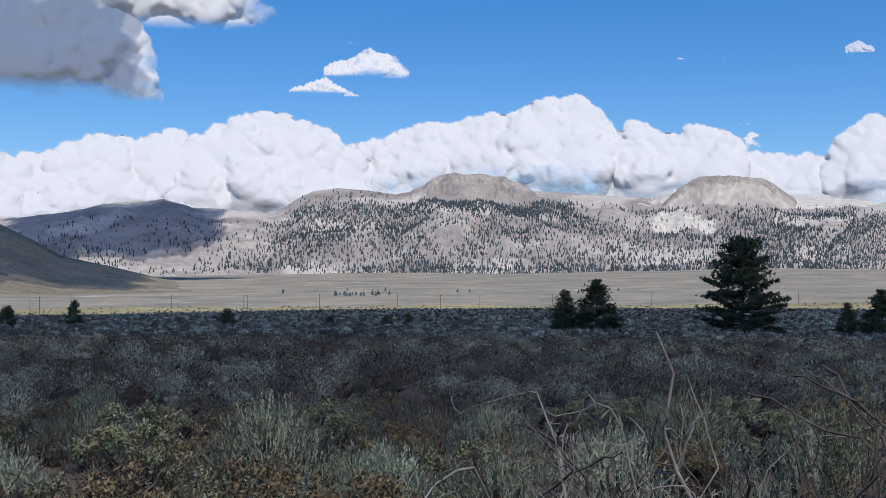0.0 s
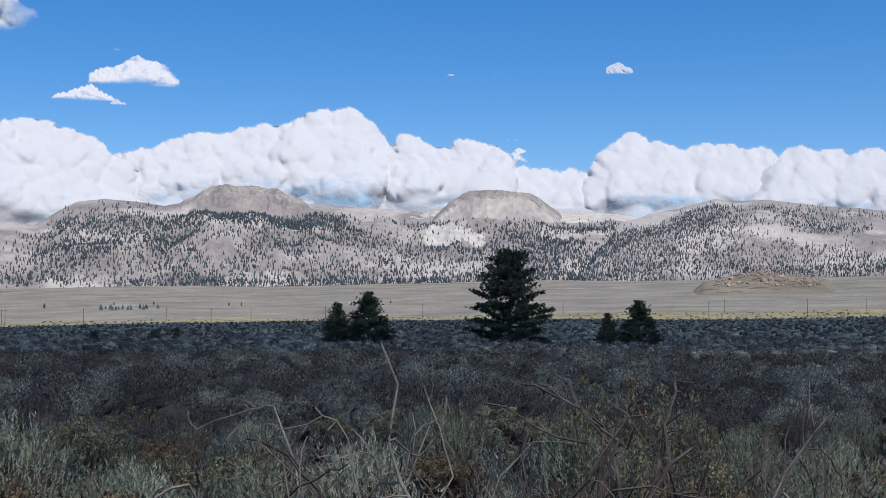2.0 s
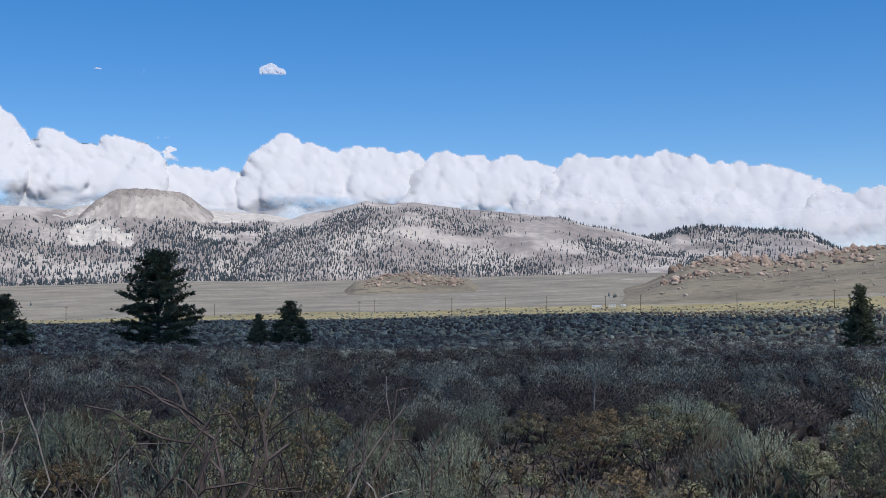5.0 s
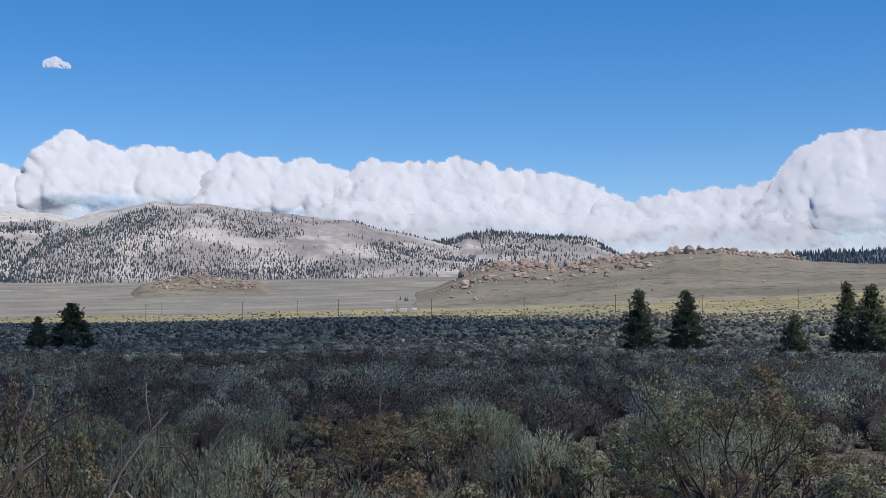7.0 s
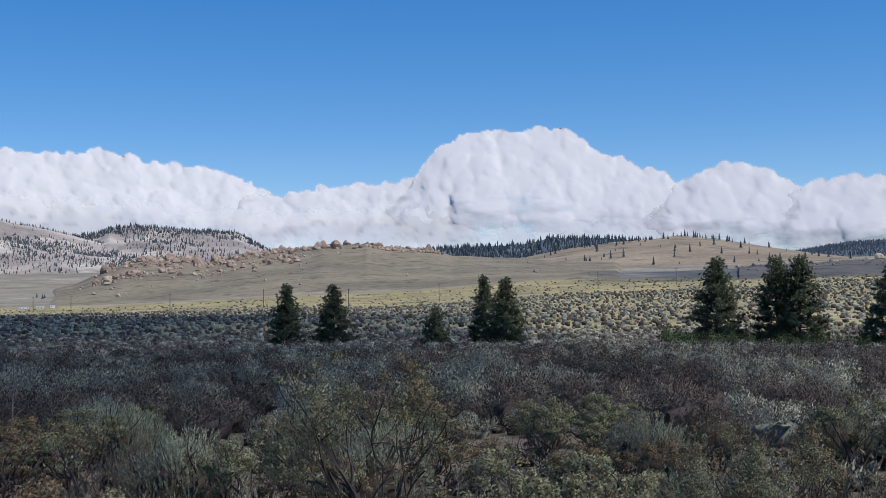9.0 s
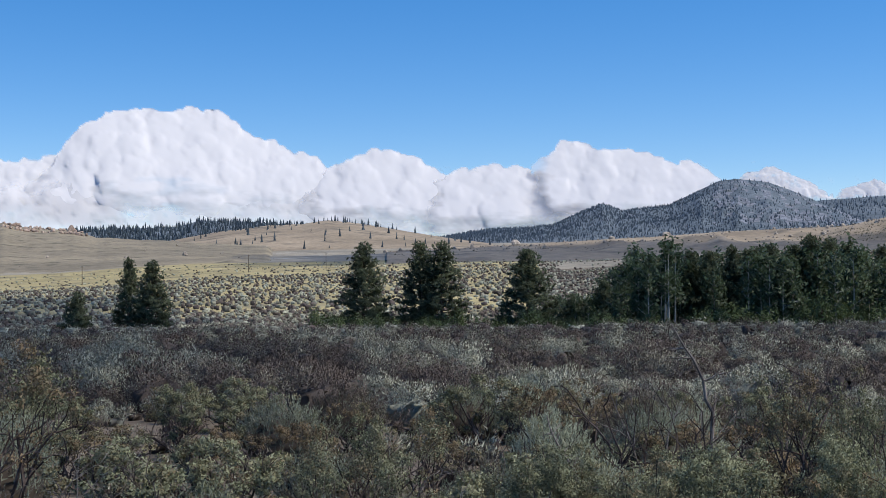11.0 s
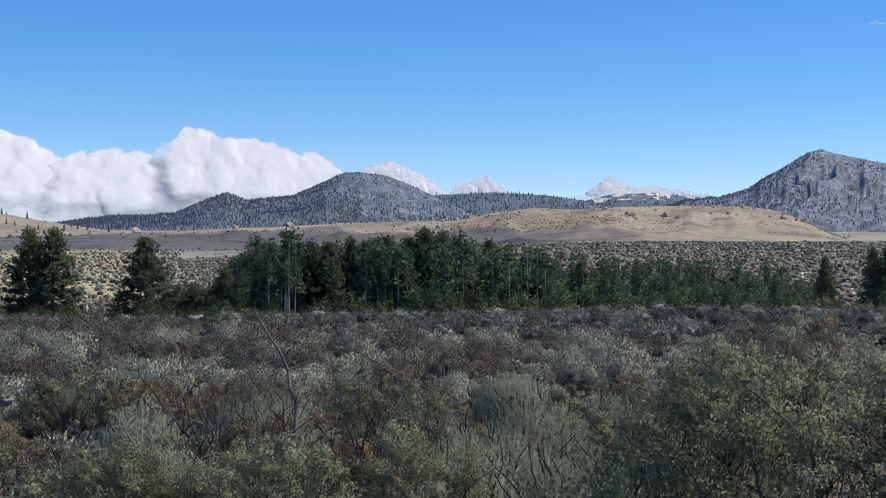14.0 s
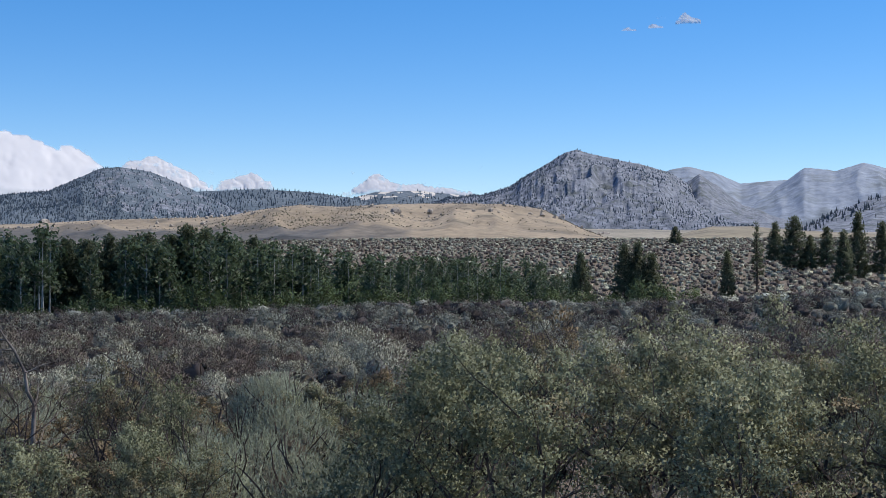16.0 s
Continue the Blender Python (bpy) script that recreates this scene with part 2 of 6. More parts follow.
# Blue-grey instead of plain grey: the haze of distance is in the colour.
hazed_rock = node_material("far_granite", (0.205, 0.242, 0.298), (0.30, 0.34, 0.40), 0.008, fine=0.04, bump=10.0, bump_scale=0.015,
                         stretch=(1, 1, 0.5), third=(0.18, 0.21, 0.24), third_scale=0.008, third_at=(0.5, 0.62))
# Needles bluer than close by: distance haze is put into both tree colours.
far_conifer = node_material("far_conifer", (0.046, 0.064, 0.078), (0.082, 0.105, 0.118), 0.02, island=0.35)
hazed_conifer = node_material("hazy_conifer", (0.064, 0.089, 0.112), (0.10, 0.129, 0.155), 0.02, island=0.25)
needles = node_material("pine_needles", (0.075, 0.096, 0.060), (0.135, 0.162, 0.100), 0.5, island=0.4, rough=0.6, thin=0.45)
bark = node_material("pine_bark", (0.06, 0.045, 0.035), (0.12, 0.09, 0.07), 1.2, fine=6.0, bump=0.03, bump_scale=4.0, stretch=(1, 1, 0.3))
aspen_bark = node_material("aspen_bark", (0.30, 0.29, 0.26), (0.50, 0.49, 0.44), 1.0, fine=5.0, third=(0.10, 0.09, 0.08), third_scale=2.0,
                           third_at=(0.64, 0.7))
aspen_leaf = node_material("aspen_leaves", (0.050, 0.080, 0.050), (0.090, 0.128, 0.074), 0.12, island=0.4, rough=0.5, tone=(0.0, 1.0),
                           tone_to=(0.055, 0.088, 0.038), thin=0.42)
willow_leaf = node_material("willow_leaves", (0.065, 0.095, 0.042), (0.10, 0.14, 0.06), 0.2, island=0.35, rough=0.6, thin=0.3)
sage_leaf = node_material("sage_leaves", (0.228, 0.238, 0.186), (0.375, 0.387, 0.308), 0.35, island=0.4, rough=0.9, per_object=0.18,
                          tone=(0.35, 0.8), tone_to=(0.112, 0.092, 0.082), thin=0.2)
bitter_leaf = node_material("bitterbrush_leaves", (0.165, 0.182, 0.11), (0.268, 0.283, 0.178), 0.8, island=0.45, rough=0.6, per_object=0.18,
                            tone=(0.45, 1.0), tone_to=(0.20, 0.148, 0.09), thin=0.32)
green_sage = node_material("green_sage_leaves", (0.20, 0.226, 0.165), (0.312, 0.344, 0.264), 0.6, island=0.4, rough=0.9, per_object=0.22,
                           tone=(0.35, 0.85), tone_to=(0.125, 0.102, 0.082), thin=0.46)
brush_bark = node_material("brush_bark", (0.05, 0.037, 0.032), (0.12, 0.094, 0.083), 6.0, fine=30.0, bump=0.004, bump_scale=40.0)
grey_wood = node_material("weathered_wood", (0.14, 0.115, 0.10), (0.30, 0.26, 0.225), 5.0, fine=40.0, bump=0.003, bump_scale=60.0)
pole_wood = node_material("pole_wood", (0.10, 0.075, 0.055), (0.16, 0.12, 0.09), 1.0, fine=8.0)
white_paint = node_material("white_siding", (0.70, 0.69, 0.66), (0.80, 0.79, 0.76), 0.5, fine=3.0)
dark_glass = node_material("dark_window", (0.03, 0.035, 0.04), (0.05, 0.055, 0.06), 1.0, rough=0.45, spec=0.3)
metal_roof = node_material("metal_roof", (0.45, 0.45, 0.45), (0.6, 0.6, 0.6), 0.4, rough=0.5, fine=2.0)
porcelain = node_material("insulator", (0.3, 0.32, 0.33), (0.4, 0.42, 0.42), 3.0, rough=0.3)


def cloud_material():
    """Cloud skin: bright and matt, part of the light passing through; where it thins out the sky shows through."""
    m = bpy.data.materials.new("cloud")
    m.use_nodes = True
    n, l = m.node_tree.nodes, m.node_tree.links
    n.remove(n["Principled BSDF"])
    d, t, x = n.new("ShaderNodeBsdfDiffuse"), n.new("ShaderNodeBsdfTranslucent"), n.new("ShaderNodeMixShader")
    clear, y, at = n.new("ShaderNodeBsdfTransparent"), n.new("ShaderNodeMixShader"), n.new("ShaderNodeAttribute")
    for shader in (d, t):
        shader.inputs["Color"].default_value = (0.66, 0.66, 0.675, 1)
    x.inputs["Fac"].default_value = 0.1
    at.attribute_name = "tone"
    l.new(at.outputs["Fac"], y.inputs["Fac"])
    l.new(d.outputs["BSDF"], x.inputs[1])
    l.new(t.outputs["BSDF"], x.inputs[2])
    l.new(clear.outputs["BSDF"], y.inputs[1])
    l.new(x.outputs["Shader"], y.inputs[2])
    l.new(y.outputs["Shader"], n["Material Output"].inputs["Surface"])
    return m


def thin_cloud_material(name, cover):
    """Cloud thin enough for part of the sunlight to come through."""
    m = bpy.data.materials.new(name)
    m.use_nodes = True
    n, l = m.node_tree.nodes, m.node_tree.links
    n.remove(n["Principled BSDF"])
    d, t, x = n.new("ShaderNodeBsdfDiffuse"), n.new("ShaderNodeBsdfTranslucent"), n.new("ShaderNodeMixShader")
    clear, y = n.new("ShaderNodeBsdfTransparent"), n.new("ShaderNodeMixShader")
    for shader in (d, t):
        shader.inputs["Color"].default_value = (0.96, 0.96, 0.97, 1)
    x.inputs["Fac"].default_value = 0.85
    y.inputs["Fac"].default_value = cover
    l.new(d.outputs["BSDF"], x.inputs[1])
    l.new(t.outputs["BSDF"], x.inputs[2])
    l.new(clear.outputs["BSDF"], y.inputs[1])
    l.new(x.outputs["Shader"], y.inputs[2])
    l.new(y.outputs["Shader"], n["Material Output"].inputs["Surface"])
    return m


cloud_white = cloud_material()
cloud_thin = thin_cloud_material("thin_cloud", 0.62)
cloud_haze = thin_cloud_material("haze_cloud", 0.4)
cloud_veil = thin_cloud_material("veil_cloud", 0.24)

# ---- the ground, one sheet to the horizon ----
def ground_sheet():
    fine = np.linspace(-32, 130, 280)
    coarse = np.linspace(130, 328, 60)[1:]
    a = np.radians(np.concatenate([fine, coarse]))
    r = np.concatenate([np.linspace(0.001, 20, 40), np.geomspace(20, 4950, 130)[1:]])
    aa, rr = np.meshgrid(a, r, indexing="ij")
    x, y = rr * np.sin(aa), rr * np.cos(aa)
    v = xyz(x.ravel(), y.ravel(), ground_z(x.ravel(), y.ravel()))
    n, m = aa.shape
    f = quads(n, m)
    mesh = make_mesh("ground", v, f, soil, True)
    mesh.materials.append(dry_grass)
    mesh.materials.append(valley)
    centre = np.hypot(v[f[:, 0], 0], v[f[:, 0], 1])
    bearing = np.degrees(np.arctan2(v[f[:, 0], 0], v[f[:, 0], 1]))
    mesh.polygons.foreach_set("material_index", np.where((bearing > 73) & (bearing < 150), (centre > 540) * 2, (centre > 230) * 1 + (centre > 1000)).astype(np.int32))
    return tagged(new("ground", mesh), "sandy sagebrush flat running out into a dry grass valley", "ground", kind="structure")


ground_sheet()


# ---- hills and mountains ----
def crest_curve(points, a):
    p = np.array(points, float)
    return np.interp(a, p[:, 0], p[:, 1])


def mountain(name, label, points, r_foot, r_crest, material, n_a=240, n_s=44, power=1.15, gully=0.16, jag=0.05, seed=1,
             gully_size=140.0, bare=None, bare_material=None, margin=0.0, foot_el=None):
    """A ridge: the line of its crest by bearing and height angle, its foot r_foot off and its crest r_crest off."""
    a0, a1 = points[0][0], points[-1][0]
    a = np.linspace(a0, a1, n_a)
    el = crest_curve(points, a)
    wobble = (fbm(xyz(a * 1.7, a * 0, seed), 4, seed) - 0.5)
    el = el + wobble * jag * 2 + (fbm(xyz(a * 9, a * 0, seed + 3), 3, seed) - 0.5) * jag
    rc = r_crest * (1 + 0.06 * (fbm(xyz(a * 0.35, a * 0, 2.2), 3, seed + 5) - 0.5))
    ar = np.radians(a)
    s = np.concatenate([np.linspace(-0.08, 1, n_s), 1 + np.linspace(0, 0.6, 9)[1:]])
    zc = EYE + rc * np.tan(np.radians(el))
    foot_z = ground_z(r_foot * np.sin(ar), r_foot * np.cos(ar))
    if foot_el is not None:
        foot_z = np.full_like(a, EYE + r_foot * math.tan(radians(foot_el)))
    back = s[None] > 1
    rr = r_foot + (rc[:, None] - r_foot) * s[None]
    h = np.where(back, 1 - (np.maximum(s[None] - 1, 0) / 0.6) ** 1.3 * 0.9, np.sign(s[None]) * np.abs(s[None]) ** power)
    x, y = rr * np.sin(ar)[:, None], rr * np.cos(ar)[:, None]
    across = np.radians(a)[:, None] * r_crest + 0 * rr
    g = fbm(np.stack([across / gully_size, rr / (gully_size * 3.2), np.full_like(rr, seed)], -1), 5, seed, ridged=True) - 0.55
    lumps = fbm(np.stack([x / 400, y / 400, np.full_like(x, seed + 0.5)], -1), 4, seed + 9) - 0.5
    env = np.clip(4 * np.clip(h, 0, 1) * (1 - np.clip(h, 0, 1)), 0, 1)
    rise = np.maximum(zc - foot_z, 5)[:, None]
    z = foot_z[:, None] + rise * (h + env * (gully * g + 0.18 * lumps))
    edge = np.clip(np.minimum(a - a0, a1 - a) / margin, 0, 1) if margin else np.ones_like(a)
    z = z * edge[:, None] + (foot_z[:, None] - 8) * (1 - edge[:, None])
    top = EYE + rr * np.tan(np.radians(el))[:, None] - 0.4
    z = np.minimum(z, np.where(s[None] < 1, top, 1e9))
    v = np.stack([x, y, z], -1).reshape(-1, 3)
    f = quads(*x.shape)
    mesh = make_mesh(name, v, f, material, True)
    if bare is not None:
        mesh.materials.append(bare_material)
        fc = f[:, 0]
        inside = bare(np.repeat(a, len(s))[fc], np.tile(s, len(a))[fc])
        mesh.polygons.foreach_set("material_index", inside.astype(np.int32))
    ob = tagged(new(name, mesh), label, "mountain", kind="structure")
    return ob, a, s, x, y, z


def conifer_cones(points, heights, spread=0.2, sides=5, seed=0):
    """Many small far conifers: two stacked, ragged skirts each."""
    r = np.random.default_rng(seed)
    n = len(points)
    verts, faces = [], []
    tiers = ((0.0, 0.68, 1.0), (0.36, 1.0, 0.66))
    base = 0
    for z0, z1, w in tiers:
        ang = r.uniform(0, 6.28, (n, 1)) + np.linspace(0, 2 * np.pi, sides, endpoint=False)[None]
        rad = heights[:, None] * spread * w * r.uniform(0.7, 1.25, (n, sides))
        ring = np.stack([points[:, None, 0] + rad * np.cos(ang), points[:, None, 1] + rad * np.sin(ang),
                         points[:, None, 2] + heights[:, None] * (z0 + r.uniform(-0.05, 0.05, (n, sides)))], -1)
        tip = points + np.stack([np.zeros(n), np.zeros(n), heights * z1], -1)
        v = np.concatenate([ring, tip[:, None]], 1)
        k = sides + 1
        f = np.stack([np.arange(sides), (np.arange(sides) + 1) % sides, np.full(sides, sides)], 1)
        verts.append(v.reshape(-1, 3))
        faces.append((f[None] + (np.arange(n) * k)[:, None, None]).reshape(-1, 3) + base)
        base += n * k
    return np.concatenate(verts), np.concatenate(faces)


def woods(name, label, shape, count, chance, low=8, high=15, seed=1, spread=0.2, material=None):
    """Far trees over a mountain, where chance(bearing, share of the slope) lets them stand."""
    ob, a, s, x, y, z = shape
    r = np.random.default_rng(seed)
    i, j = r.uniform(0, len(a) - 1.001, count * 6), r.uniform(2, np.sum(s <= 1.0) - 1.001, count * 6)
    i0, j0 = i.astype(int), j.astype(int)
    u, w = i - i0, j - j0

    def at(g):
        return (g[i0, j0] * (1 - u) * (1 - w) + g[i0 + 1, j0] * u * (1 - w) + g[i0, j0 + 1] * (1 - u) * w + g[i0 + 1, j0 + 1] * u * w)

    p = np.stack([at(x), at(y), at(z)], -1)
    share = s[j0] * (1 - w) + s[np.minimum(j0 + 1, len(s) - 1)] * w
    clump = fbm(p / 160, 3, seed)
    keep = r.uniform(0, 1, len(p)) < chance(np.interp(i, np.arange(len(a)), a), share, clump)
    p = p[keep][:count]
    h = r.uniform(low, high, len(p)) * r.choice([0.6, 1.0, 1.15], len(p))
    p[:, 2] -= 0.5
    v, f = conifer_cones(p, h, spread, 4, seed)
    tagged(new(name, make_mesh(name, v, f, material or far_conifer)), label, "trees", kind="stuff")


def step(x, a, b):
    return np.clip((x - a) / (b - a), 0, 1)


def band(x, a, b, soft):
    return step(x, a - soft, a + soft) * (1 - step(x, b - soft, b + soft))


craters = mountain(
    "crater_mountains", "grey pumice volcanic domes with scattered dark conifers",
    [(-24, 2.3), (-19.8, 2.56), (-18.4, 2.69), (-17.5, 2.84), (-16.2, 3.07), (-15.4, 3.34), (-14.0, 3.45), (-12.8, 3.58), (-11.5, 3.23),
     (-10, 3.18), (-7.8, 3.03), (-6.9, 3.65), (-6, 4.10), (-4.9, 4.25), (-3.5, 4.14), (-2.2, 3.97), (-1.4, 4.15), (0, 4.3), (3, 4.25), (4.1, 4.2), (5.6, 4.08), (8.2, 3.97), (9.5, 3.89), (10.8, 4.15), (13, 4.2), (15, 4.1), (15.8, 3.9), (17, 3.84), (18.7, 3.74), (20, 3.45), (22, 3.1)],
    2750, 3650, pumice, n_a=620, n_s=60, power=0.95, gully=0.22, jag=0.03, seed=3, gully_size=110,
    bare=lambda a, s: ((s > 0.80) & (a > 9.2 + 5 * (fbm(xyz(s * 9, a * 0.5, 0.2), 3, 8) - 0.5))) | (((a - 10.9) / 1.5) ** 2 + ((s - 0.5) / 0.12) ** 2 + 3.0 * (fbm(xyz(a * 1.8, s * 9, 0.3), 3, 9) - 0.4) < 1), bare_material=pale_pumice)
plug_west = mountain(
    "lava_dome", "steep-sided pumice lava dome with a flat rocky top",
    [(-2.8, 2.7), (-2.1, 3.6), (-1.4, 4.24), (-0.9, 4.45), (-0.5, 4.74), (-0.1, 4.86), (0.5, 5.02), (0.9, 4.94), (1.7, 4.97), (2.3, 4.86), (2.8, 4.87), (3.2, 4.62), (3.6, 4.54), (4.1, 4.2), (4.6, 3.8), (5.4, 2.7)],
    3380, 3580, pumice, n_a=190, n_s=40, power=0.95, gully=0.3, jag=0.06, seed=5, gully_size=45, foot_el=2.5, bare=lambda a, s: (s > 0.8 + 0.22 * (fbm(xyz(a * 3.4, s * 5, 0.5), 3, 21) - 0.5)) & (s < 1), bare_material=rim_rock)
plug_east = mountain(
    "lava_dome", "pale steep-sided pumice lava dome with a flat top",
    [(9.4, 2.7), (10.2, 3.7), (10.8, 4.27), (11.3, 4.6), (11.7, 4.80), (12.4, 4.86), (13.1, 4.88), (13.7, 4.8), (14.3, 4.76), (14.7, 4.66), (15, 4.5), (15.4, 4.2), (15.9, 3.85), (16.7, 2.7)],
    3380, 3580, talus, n_a=190, n_s=40, power=0.95, gully=0.16, jag=0.035, seed=6, gully_size=45, foot_el=2.5, bare=lambda a, s: (s > 0.84 + 0.3 * (fbm(xyz(a * 3.0, s * 4, 0.5), 4, 22) - 0.5)) & (s < 1), bare_material=rim_rock)
ridge = mountain(
    "pumice_ridge", "long grey pumice ridge with conifers on its lower slope",
    [(16.2, 2.2), (17.5, 3.0), (18.8, 3.35), (19.6, 3.54), (20.1, 3.75), (21.4, 3.97), (23.0, 4.37), (24.2, 4.25), (25.3, 4.31), (27.7, 3.99),
     (29.2, 3.86), (32.1, 3.56), (33.2, 3.19), (34.7, 2.95), (36.0, 2.6), (37.5, 2.2), (39, 1.8), (41, 1.0)],
    2650, 3400, pumice, n_a=320, n_s=48, power=0.9, gully=0.2, jag=0.03, seed=8, gully_size=120, margin=1.6,
    bare=lambda a, s: (s > 0.6) & (np.abs(a - 22.5 + 1.2 * (0.8 - s)) < 1.0 + 0.6 * (fbm(xyz(a * 2, s * 6, 0.4), 3, 12) - 0.5)), bare_material=talus)
mesa = mountain(
    "forested_mesa", "flat-topped mesa with a dark conifer rim",
    [(33, 2.3), (35.5, 2.6), (36.8, 2.78), (37.3, 3.0), (38.4, 3.14), (40.9, 2.93), (43.0, 2.80), (43.7, 2.40), (44.4, 2.0), (46, 1.6)],
    3000, 3900, pumice, n_a=160, n_s=30, power=0.8, gully=0.2, jag=0.02, seed=14, gully_size=100, margin=1.5)
left_hill = mountain(
    "near_hill", "grey sagebrush hill in cloud shadow", [(-27, 4.2), (-23, 3.3), (-19.8, 2.31), (-18.4, 1.64), (-17.2, 0.95), (-15, 0.5), (-13.0, 0.02), (-11.5, -0.3)],
    1700, 2300, scrub_slope, n_a=120, n_s=30, power=1.0, gully=0.06, jag=0.01, seed=21)
rock_hill = mountain(
    "rock_outcrop_hill", "tan hill studded with red granite outcrops",
    [(33.5, -0.2), (34.7, 0.22), (35.8, 0.47), (37.9, 1.36), (39.1, 1.62), (40.7, 1.62), (41.7, 1.50), (43.2, 1.80), (44.4, 1.92), (45.9, 2.08),
     (46.9, 2.25), (48.7, 2.22), (49, 2.3), (49.8, 2.08), (51.9, 1.97), (52.9, 1.66), (55, 1.55), (58, 1.4), (62, 1.2)],
    1050, 1750, scrub_slope, n_a=220, n_s=34, power=1.0, gully=0.05, jag=0.03, seed=31, margin=1.5)
red_knoll = mountain(
    "red_knoll", "low red granite knoll on the valley floor", [(21.3, 0.3), (21.9, 0.52), (23.2, 0.77), (24.8, 1.07), (26.3, 0.9), (27.9, 0.74), (29, 0.4)],
    1750, 2000, scrub_slope, n_a=80, n_s=18, power=1.0, gully=0.05, jag=0.02, seed=37, margin=1.2)
dark_woods = mountain(
    "wooded_ridge", "dark conifer-covered ridge behind the rocky hill",
    [(50, 1.5), (52.4, 1.99), (55.0, 2.08), (56.6, 2.15), (57.4, 2.42), (58.7, 2.42), (60, 2.36), (62.1, 2.2), (64, 1.9), (67, 1.5)],
    2500, 3000, hazed_forest, n_a=140, n_s=24, power=0.9, gully=0.1, jag=0.03, seed=41)
grass_hill = mountain(
    "grassy_hill", "smooth tan grassy hill with scattered pines", [(55, 1.3), (58.2, 1.9), (60.5, 2.20), (62.1, 2.28), (63.3, 2.44), (64.6, 2.32), (66.6, 1.97), (68.8, 1.6), (71, 1.3)],
    1700, 2300, tan_slope, n_a=120, n_s=28, power=0.9, gully=0.05, jag=0.015, seed=43)
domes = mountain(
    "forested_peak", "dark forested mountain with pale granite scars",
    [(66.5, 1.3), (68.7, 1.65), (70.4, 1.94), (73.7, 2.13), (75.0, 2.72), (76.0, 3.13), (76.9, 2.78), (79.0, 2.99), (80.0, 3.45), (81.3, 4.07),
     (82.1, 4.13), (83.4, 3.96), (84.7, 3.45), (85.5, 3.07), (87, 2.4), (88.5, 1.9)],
    2500, 3300, hazed_forest, n_a=260, n_s=44, power=0.85, gully=0.16, jag=0.02, seed=47, gully_size=90,
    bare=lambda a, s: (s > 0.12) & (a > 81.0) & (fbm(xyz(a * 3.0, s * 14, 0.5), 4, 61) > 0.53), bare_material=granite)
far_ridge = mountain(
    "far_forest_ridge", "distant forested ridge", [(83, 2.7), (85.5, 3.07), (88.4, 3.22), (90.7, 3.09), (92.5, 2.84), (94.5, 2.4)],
    3300, 3900, hazed_forest, n_a=120, n_s=22, power=0.9, gully=0.1, jag=0.015, seed=51)
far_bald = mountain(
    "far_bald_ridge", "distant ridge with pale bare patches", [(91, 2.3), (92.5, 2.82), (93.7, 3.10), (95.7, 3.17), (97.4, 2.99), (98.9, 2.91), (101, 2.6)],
    3500, 4100, hazed_forest, n_a=420, n_s=60, power=0.9, gully=0.1, jag=0.015, seed=53,
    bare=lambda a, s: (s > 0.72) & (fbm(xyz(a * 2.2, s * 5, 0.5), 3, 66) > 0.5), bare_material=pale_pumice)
moraine = mountain(
    "tan_moraine", "long tan moraine with brushy gullies",
    [(66, 1.0), (68.7, 1.14), (73.8, 1.35), (79, 1.60), (81.6, 1.77), (86.8, 1.93), (88.4, 2.28), (90.2, 2.50), (92, 2.42), (94.5, 2.55), (97, 2.59),
     (99.9, 2.53), (101.4, 2.31), (103.3, 1.39), (104.2, 1.05), (106, 0.7)],
    900, 1550, tan_slope, n_a=260, n_s=36, power=0.9, gully=0.34, jag=0.02, seed=57, gully_size=70)
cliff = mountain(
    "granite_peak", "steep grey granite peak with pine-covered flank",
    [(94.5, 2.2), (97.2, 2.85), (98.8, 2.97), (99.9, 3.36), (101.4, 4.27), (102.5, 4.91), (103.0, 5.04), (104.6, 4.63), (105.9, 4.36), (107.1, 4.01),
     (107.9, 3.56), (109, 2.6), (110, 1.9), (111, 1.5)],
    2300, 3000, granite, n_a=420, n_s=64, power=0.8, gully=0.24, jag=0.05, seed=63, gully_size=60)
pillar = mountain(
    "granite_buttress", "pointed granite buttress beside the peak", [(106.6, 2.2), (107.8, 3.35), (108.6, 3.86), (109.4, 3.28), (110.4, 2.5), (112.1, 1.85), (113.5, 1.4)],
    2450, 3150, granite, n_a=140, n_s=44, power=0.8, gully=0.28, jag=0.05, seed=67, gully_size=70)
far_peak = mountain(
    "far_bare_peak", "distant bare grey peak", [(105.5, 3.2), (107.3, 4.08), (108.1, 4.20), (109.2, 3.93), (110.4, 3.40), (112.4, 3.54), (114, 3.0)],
    3500, 4300, hazed_rock, n_a=120, n_s=28, power=0.9, gully=0.15, jag=0.02, seed=71)
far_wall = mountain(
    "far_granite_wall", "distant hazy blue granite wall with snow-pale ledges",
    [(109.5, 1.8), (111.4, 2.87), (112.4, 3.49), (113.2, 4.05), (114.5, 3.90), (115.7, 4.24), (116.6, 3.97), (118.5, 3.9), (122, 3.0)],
    3300, 4100, hazed_rock, n_a=160, n_s=40, power=0.75, gully=0.17, jag=0.04, seed=73, gully_size=120)
right_hill = mountain(
    "brushy_granite_hill", "grey granite hill dotted with brush", [(111.8, 0.9), (113.1, 1.34), (114.5, 2.08), (116.0, 2.68), (116.6, 2.75), (119, 3.0), (123, 2.4)],
    1500, 2000, granite, n_a=120, n_s=34, power=0.85, gully=0.2, jag=0.04, seed=77, gully_size=60)
